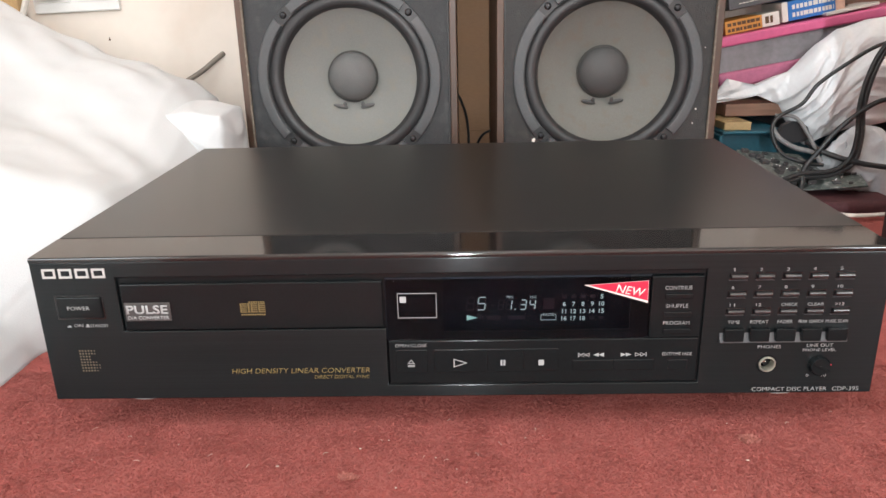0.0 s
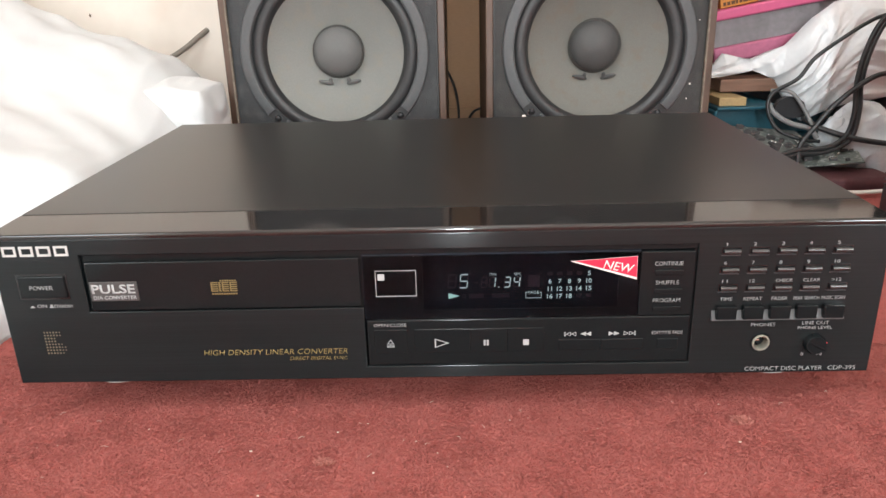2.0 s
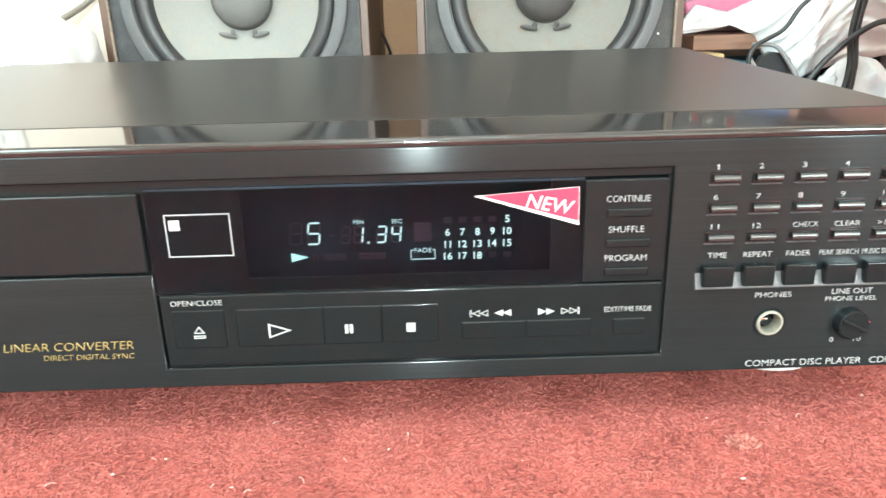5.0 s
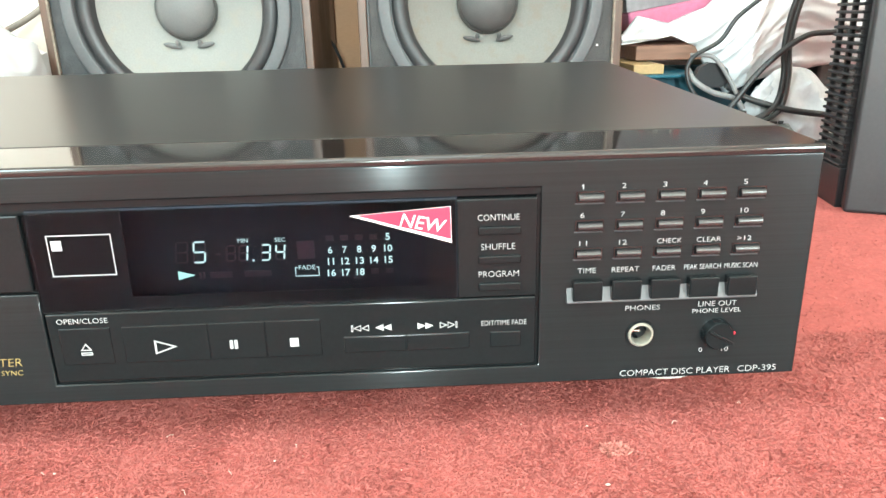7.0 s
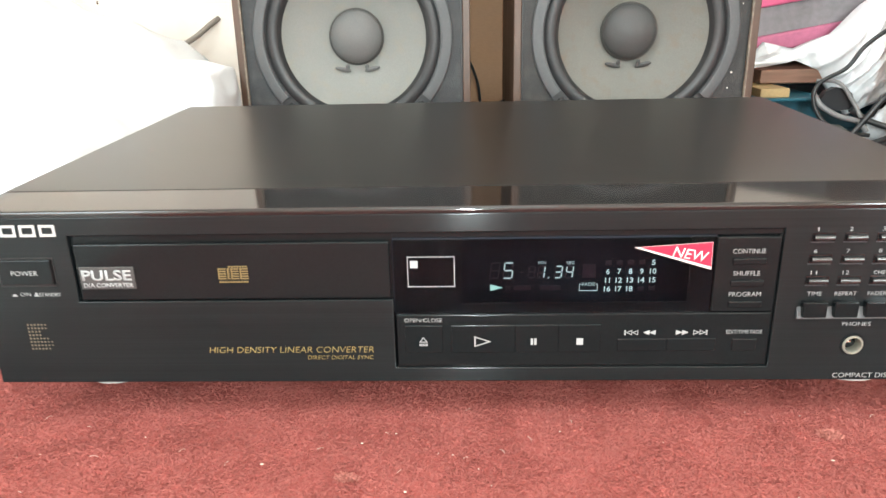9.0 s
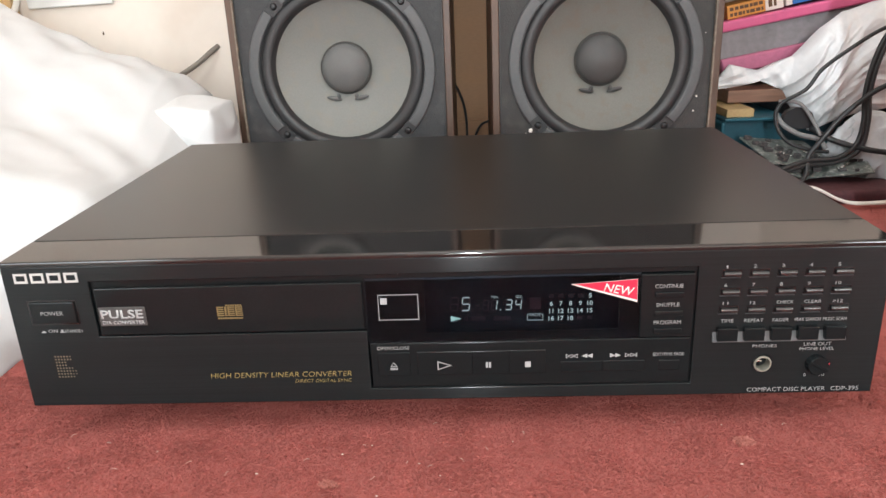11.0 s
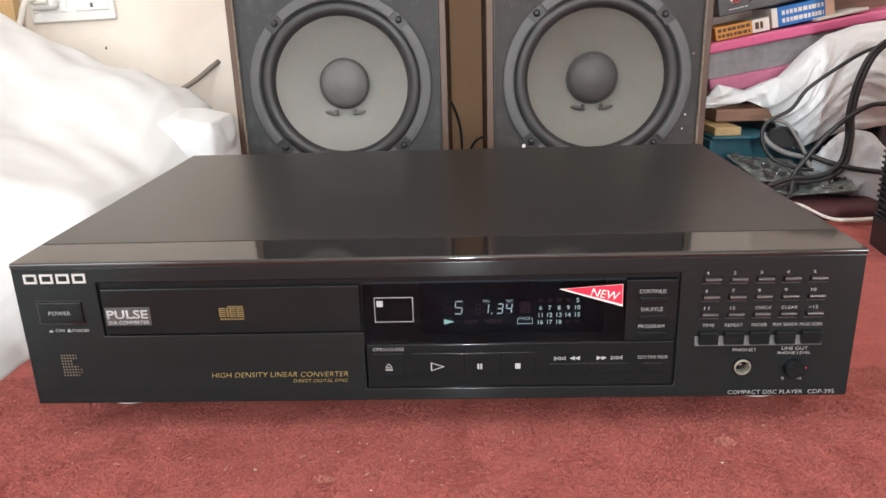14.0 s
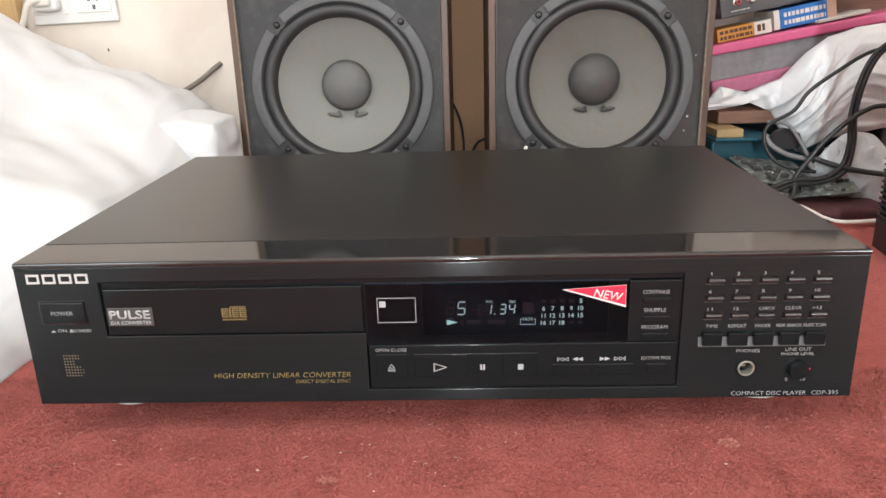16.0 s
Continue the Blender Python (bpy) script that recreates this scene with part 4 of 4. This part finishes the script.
# ---------- pile of things beside the loudspeaker ----------
def slatted_rack():
    ob = thing("slatted_rack", "tall black plastic rack with a slotted side", "rack", pose(0.392, 0.263, 0, 0, 0, -25))
    part("panel", box(0.0, 0.22, 0.0, 0.016, 0.0, 0.46, 0.003), M["black_rack"], ob)
    part("rear_panel", box(0.066, 0.22, 0.062, 0.072, 0.0, 0.46, 0.002), M["black_rack"], ob)
    part("plinth", box(0.0, 0.22, 0.016, 0.064, 0.0, 0.026, 0.003), M["black_rack"], ob)
    skew = pose(0, 0, 0, 0, 0, 15)
    for y in (0.019, 0.040, 0.061):
        part("post", box(0.002, 0.006, y - 0.0016, y + 0.0016, 0.0, 0.46, 0.0006, 1), M["black_rack"], ob, at=skew)
    me = mesh_of("slat", box(0.0, 0.008, 0.017, 0.0635, -0.0011, 0.0011, 0.0006, 1), M["black_rack"])
    part("lower_block", box(0.0, 0.008, 0.015, 0.0635, 0.0, 0.029, 0.001), M["black_rack"], ob, at=skew)
    for i in range(80):
        o = new("slat", me)
        o.parent = ob
        o.matrix_local = skew @ pose(0, 0, 0.031 + i * 0.0053)


slatted_rack()


def crate():
    ob = thing("plastic_crate", "teal blue plastic crate full of circuit boards", "crate", pose(0, 0, 0))
    part("base", box(0.295, 0.52, 0.475, 0.66, 0.0, 0.02, 0.003), M["blue"], ob)
    part("side", box(0.295, 0.52, 0.655, 0.66, 0.02, 0.078, 0.002), M["blue"], ob)
    part("side", box(0.295, 0.300, 0.475, 0.655, 0.02, 0.078, 0.002), M["blue"], ob)
    part("side", box(0.300, 0.372, 0.500, 0.506, 0.02, 0.078, 0.002), M["blue"], ob)
    part("lid", box(0.298, 0.370, 0.475, 0.60, 0.0785, 0.0822, 0.0015), M["blue"], ob)


crate()


def circuit_board(x, y, z, rx, ry, rz, w, d, label):
    ob = thing("circuit_board", label, "circuit board", pose(x, y, z, rx, ry, rz), group="old circuit boards")
    part("board", box(-w / 2, w / 2, -d / 2, d / 2, 0, 0.0018, 0.0003, 1), M["pcb"], ob)
    rng = random.Random(int(x * 1000))
    for _ in range(30):
        a, b = rng.uniform(-w / 2 + 0.006, w / 2 - 0.006), rng.uniform(-d / 2 + 0.005, d / 2 - 0.005)
        if rng.random() < 0.5:
            s = rng.uniform(0.002, 0.005)
            part("chip", box(a - s, a + s, b - s * 0.6, b + s * 0.6, 0.0018, 0.0018 + rng.uniform(0.002, 0.005), 0.0004, 1), M["clutter_dark"], ob)
        else:
            bm = bmesh.new()
            bmesh.ops.create_uvsphere(bm, u_segments=8, v_segments=6, radius=0.0013)
            part("solder_joint", bm, M["solder"], ob, at=pose(a, b, 0.0026))


circuit_board(0.365, 0.462, 0.045, 18, 8, 20, 0.09, 0.06, "grey-green circuit board with solder joints, tilted")
circuit_board(0.405, 0.455, 0.030, 14, -6, -12, 0.08, 0.05, "old grey circuit board lying among cables")
circuit_board(0.340, 0.450, 0.038, 10, 20, 5, 0.07, 0.05, "dusty circuit board at the bottom of the pile")

ob = part("yellow_carton", box(0.302, 0.332, 0.482, 0.57, 0.0822, 0.0915, 0.001), M["yellow"])
tagged(ob, "small straw-coloured card box on the crate", "box")
ob = part("wood_board", box(0.315, 0.50, 0.52, 0.64, 0.0926, 0.1075, 0.0015), M["wood"])
tagged(ob, "dark reddish wooden board under the container", "board")


def pink_container():
    ob = thing("storage_container", "clear storage box with bright pink rims, tilted on the pile", "storage box", pose(0.318, 0.555, 0.1175, 0, -9.5, 0))
    part("lid", box(-0.004, 0.262, -0.006, 0.10, 0.052, 0.064, 0.003, 3), M["pink"], ob, "pink plastic lid")
    part("body", box(0.0, 0.258, 0.0, 0.003, 0.022, 0.052, 0.001), M["clear"], ob, "cloudy clear wall")
    part("body", box(0.0, 0.003, 0.003, 0.095, 0.022, 0.052, 0.001), M["clear"], ob)
    part("tray", box(0.0, 0.258, -0.003, 0.095, 0.003, 0.022, 0.003, 3), M["pink_veiled"], ob, "pink plastic base tray")
    part("foot_tray", box(0.004, 0.254, 0.0, 0.092, -0.010, 0.0028, 0.002), M["clear"], ob)
    part("contents", box(0.008, 0.250, 0.012, 0.09, 0.0225, 0.050, 0.004), M["clutter_dark"], ob)


pink_container()


def carton(name, x, y, z, rz, w, d, h, bands, label):
    ob = thing(name, label, "box", pose(x, y, z, 0, -10.5, rz))
    x0 = 0.0
    for i, (frac, mat) in enumerate(bands):
        x1 = x0 + frac * w
        part("panel", box(x0, x1, 0.0, d, 0.0, h, 0.0006, 1), M[mat], ob)
        x0 = x1
    return ob


def bars(parent, x0, x1, rows, y, mat, seed):
    rng = random.Random(seed)
    for z, h in rows:
        x = x0
        while x < x1:
            w = rng.uniform(0.0025, 0.0055)
            part("print_bar", box(x, min(x + w, x1), y - 0.0003, y + 0.0001, z, z + h), M[mat], parent, smooth=False)
            x += w + rng.uniform(0.0006, 0.0018)


ob = carton("valve_carton", 0.322, 0.562, 0.1835, 0, 0.064, 0.06, 0.0155, ((0.68, "orange"), (0.32, "card_white")), "slim orange and white card box with dark printing")
bars(ob, 0.003, 0.041, ((0.0025, 0.0038), (0.0090, 0.0038)), 0.0, "print_dark", 3)
bars(ob, 0.047, 0.056, ((0.004, 0.008),), 0.0, "print_dark", 5)
ob = carton("valve_carton", 0.3875, 0.562, 0.1965, 0, 0.073, 0.06, 0.0225, ((0.10, "card_white"), (0.75, "card_blue"), (0.15, "peach")), "slim blue card box with white printing")
bars(ob, 0.012, 0.060, ((0.0040, 0.0050), (0.0130, 0.0050)), 0.0, "card_white", 8)
ob = part("white_tile", box(0, 0.060, 0, 0.06, 0, 0.0036, 0.0008), M["card_white"])
ob.matrix_world = pose(0.434, 0.552, 0.2030, 0, -11, 0)
tagged(ob, "thin white board lying on the pink lid", "board")


def socket_unit():
    ob = thing("audio_unit", "grey metal unit with a row of phono sockets", "audio unit", pose(0.325, 0.566, 0.2110, 0, -11, 0))
    part("case", box(0.0, 0.20, 0.0, 0.07, 0.0, 0.075, 0.002), M["grey_metal"], ob)
    for i, mat in enumerate(("red_dot", "card_white", "red_dot")):
        x = 0.020 + i * 0.0165 + (0.008 if i == 2 else 0)
        j = part("phono_socket", lathe_y([(0.0018, 0.0), (0.0018, -0.005), (0.0036, -0.005), (0.0040, -0.0035), (0.0040, 0.0), (0.0052, 0.0), (0.0052, 0.001)], 24), M["chrome"], ob, at=pose(x, -0.001, 0.0155))
        part("collar", lathe_y([(0.0019, -0.0052), (0.0030, -0.0052), (0.0030, -0.004)], 20), M[mat], j)
    bars(ob, 0.012, 0.034, ((0.0055, 0.0011),), 0.0, "card_white", 4)


socket_unit()
ob = part("black_case", box(0.53, 0.68, 0.56, 0.68, 0.0, 0.188, 0.004), M["clutter_dark"])
tagged(ob, "dark case standing behind the pile", "case")
ob = part("brown_case", box(0.465, 0.68, 0.60, 0.68, 0.19, 0.33, 0.004), M["wood"])
tagged(ob, "brown wooden case at the back of the pile", "case")


def plastic_bag():
    """Crumpled white film: a swollen, creased sheet with an uneven outline."""
    top = [(0.300, 0.116), (0.315, 0.136), (0.348, 0.129), (0.384, 0.143), (0.412, 0.173), (0.434, 0.190), (0.464, 0.197), (0.52, 0.203), (0.58, 0.20)]
    low = [(0.300, 0.108), (0.318, 0.110), (0.350, 0.117), (0.376, 0.106), (0.392, 0.080), (0.412, 0.058), (0.460, 0.076), (0.52, 0.085), (0.58, 0.08)]
    nu, nv = 170, 90
    bm = bm_new()
    rows = []
    for i in range(nu):
        s = i / (nu - 1) * (len(top) - 1)
        a, f = min(int(s), len(top) - 2), s - min(int(s), len(top) - 2)
        f = f * f * (3 - 2 * f) * 0.5 + f * 0.5
        x1, z1 = [top[a][k] * (1 - f) + top[a + 1][k] * f for k in (0, 1)]
        x0, z0 = [low[a][k] * (1 - f) + low[a + 1][k] * f for k in (0, 1)]
        row = []
        for j in range(nv):
            t = j / (nv - 1)
            x, z = x0 + (x1 - x0) * t, z0 + (z1 - z0) * t
            swell = 0.035 * math.sin(math.pi * t) ** 0.6 * min((z1 - z0) / 0.08, 1)
            q = Vector((x * 34 + z * 20, 0, z * 30 - x * 14))
            bend = 0.35 * noise.noise(Vector((x * 12, 8, z * 12)))
            w = Vector((x * 30 - z * 46 + bend * 5, 3, (z + x) * 9))
            u = Vector((x * 58 + z * 24 + bend * 6, 6, (z - x) * 16))
            crease = 0.013 * abs(noise.noise(w)) + 0.006 * abs(noise.noise(w * 2.3 + Vector((5, 0, 0)))) + 0.007 * abs(noise.noise(u)) ** 1.3 + 0.0012 * noise.noise(q * 2.5)
            row.append(bm.verts.new((x, 0.520 - swell + crease * math.sin(math.pi * t) ** 0.4, z + 0.003 * noise.noise(q * 0.7))))
        rows.append(row)
    for a, b in zip(rows, rows[1:]):
        for j in range(nv - 1):
            bm.faces.new((a[j], a[j + 1], b[j + 1], b[j]))
    g = bmesh.ops.extrude_face_region(bm, geom=list(bm.faces))
    for v in g["geom"]:
        if isinstance(v, bmesh.types.BMVert):
            v.co.y += 0.006
    ob = part("plastic_bag", bm, M["bag"])
    tagged(ob, "crumpled white plastic bag draped over the pile", "plastic bag")


plastic_bag()


def small_bag():
    bm = bmesh.new()
    bmesh.ops.create_icosphere(bm, subdivisions=4, radius=1.0)
    for v in bm.verts:
        q = v.co * 2.2
        k = 1.05 + 0.2 * noise.noise(q * 0.6) - 0.30 * abs(noise.noise(q * 0.9 + Vector((2, 0, 1)))) - 0.16 * abs(noise.noise(q * 2.1 + Vector((0, 5, 3))))
        v.co = (0.458 + v.co.x * 0.045 * k, 0.475 + v.co.y * 0.03 * k, max(0.038 + v.co.z * 0.048 * k, 0.001))
    ob = part("plastic_bag", bm, M["bag_grey"])
    tagged(ob, "small crumpled translucent white plastic bag on the floor", "plastic bag")


small_bag()
ob = part("dark_cloth", box(0.30, 0.47, 0.405, 0.47, 0.0, 0.016, 0.006, 3), M["maroon"])
tagged(ob, "folded dark maroon cloth under the cables", "cloth")

cord("power_cable", [(0.52, 0.46, 0.190), (0.473, 0.46, 0.179), (0.446, 0.46, 0.172), (0.418, 0.46, 0.155), (0.390, 0.46, 0.134), (0.376, 0.462, 0.113), (0.351, 0.462, 0.098), (0.347, 0.46, 0.080), (0.358, 0.455, 0.060), (0.381, 0.45, 0.050), (0.402, 0.45, 0.047)], 0.0021, M["cord_black"], "thin black cable looping over the bag")
for o in (0.0, 0.0046):
    cord("mains_cable", [(0.50, 0.45, 0.20 + o), (0.467 + o, 0.45, 0.186), (0.447 + o, 0.45, 0.169), (0.436 + o, 0.45, 0.140), (0.432 + o, 0.45, 0.107), (0.433 + o, 0.447, 0.079), (0.427 + o, 0.445, 0.054 - o), (0.405, 0.44, 0.042 - o), (0.372, 0.435, 0.041 - o), (0.34, 0.42, 0.036 - o)], 0.0027, M["cord_black"], "thick black twin cable hanging down the pile")
cord("power_cable", [(0.53, 0.44, 0.122), (0.471, 0.44, 0.119), (0.443, 0.44, 0.115), (0.410, 0.44, 0.090), (0.389, 0.44, 0.063), (0.376, 0.438, 0.045), (0.372, 0.43, 0.029), (0.36, 0.42, 0.018)], 0.0027, M["cord_black"], "black cable crossing in front of the bag")
cord("mains_cable", [(0.385, 0.46, 0.072), (0.405, 0.458, 0.060), (0.438, 0.442, 0.050), (0.489, 0.44, 0.043), (0.53, 0.45, 0.04)], 0.0030, M["cord_black"], "thick black cable lying across the small bag")
cord("grey_cable", [(0.349, 0.468, 0.088), (0.356, 0.462, 0.076), (0.372, 0.458, 0.066), (0.392, 0.455, 0.060), (0.40, 0.452, 0.05)], 0.0028, M["cord_grey"], "grey cable curled in the pile")
cord("grey_cable", [(0.352, 0.47, 0.100), (0.372, 0.465, 0.098), (0.386, 0.46, 0.080), (0.394, 0.455, 0.064)], 0.0020, M["cord_grey"], "thin grey cable curled in the pile")
for o in (0.0, 0.0045):
    cord("white_cable", [(0.34, 0.40 - o, 0.022), (0.365, 0.398 - o, 0.022), (0.388, 0.392 - o, 0.011), (0.408, 0.392 - o, 0.006), (0.448, 0.395 - o, 0.006), (0.50, 0.41 - o, 0.006)], 0.0015, M["cord_white"], "thin white cable lying on the carpet")
ob = part("dark_pouch", poly_y([(0.3580, 0.0800), (0.3625, 0.0885), (0.3715, 0.0930), (0.3820, 0.0915), (0.3893, 0.0868), (0.3960, 0.0709), (0.3760, 0.0690), (0.3620, 0.0730)], 0.470, 0.478), M["black_rack"])
tagged(ob, "dark opening of a black pouch behind the cables", "pouch")


# ---------- lint on the carpet ----------
def lint():
    rng = random.Random(11)
    bm = bm_new()
    for _ in range(46):
        x, y = rng.uniform(-0.3, 0.3), rng.uniform(-0.13, 0.01)
        r = rng.uniform(0.0002, 0.00055)
        g = bmesh.ops.create_icosphere(bm, subdivisions=1, radius=r)
        k = rng.uniform(0.6, 2.0)
        for v in g["verts"]:
            v.co = (x + v.co.x * k, y + v.co.y, 0.0012 + v.co.z * 0.6)
    for _ in range(38):
        x, y, a = rng.uniform(-0.3, 0.3), rng.uniform(-0.13, 0.015), rng.uniform(0, 6.3)
        c, n, b = math.cos(a), math.sin(a), rng.uniform(-0.0006, 0.0006)
        e = rng.uniform(0.0006, 0.0018)
        tube([(x - e * c, y - e * n, 0.0010), (x - b * n, y + b * c, 0.0016), (x + e * c, y + e * n, 0.0011)], 0.00009, 4, 5, bm)
    ob = part("carpet_lint", bm, M["lint"])
    tagged(ob, "pale specks of lint on the carpet", "lint", kind="stuff")


lint()


ob = part("wooden_board", box(-0.80, -0.598, 0.676, 0.694, 0.0, 0.285, 0.002), M["pale_wood"])
tagged(ob, "pale yellow-brown wooden board leaning on the wall", "board")


def carpet_stain(x, y, rx, ry, seed):
    rng = np.random.default_rng(seed)
    n = 230
    a, r = rng.uniform(0, 6.283, n), np.sqrt(rng.random(n)) * (0.7 + 0.3 * rng.random(n))
    px, py = x + rx * r * np.cos(a), y + ry * r * np.sin(a)
    d, w = rng.uniform(0, 6.283, n), rng.uniform(0.00015, 0.0004, n)
    h = 0.0009 + 0.0006 * rng.random(n)
    lx, ly = rng.normal(0, 0.0010, n), rng.normal(0, 0.0010, n)
    dx, dy = np.cos(d) * w, np.sin(d) * w
    v = np.stack((np.column_stack((px - dx, py - dy, h * 0.2)), np.column_stack((px + dx, py + dy, h * 0.2)),
                  np.column_stack((px + lx + dx, py + ly + dy, h)), np.column_stack((px + lx - dx, py + ly - dy, h))), axis=1).reshape(-1, 3)
    me = bpy.data.meshes.new("carpet_stain")
    me.from_pydata(v.tolist(), [], np.arange(4 * n).reshape(-1, 4).tolist())
    me.materials.append(M["stain"])
    tagged(new("carpet_stain", me), "faint pale worn patch in the red pile", "stain", kind="stuff")


carpet_stain(0.150, -0.0125, 0.0060, 0.0042, 3)
carpet_stain(-0.0525, -0.0425, 0.0055, 0.0030, 5)
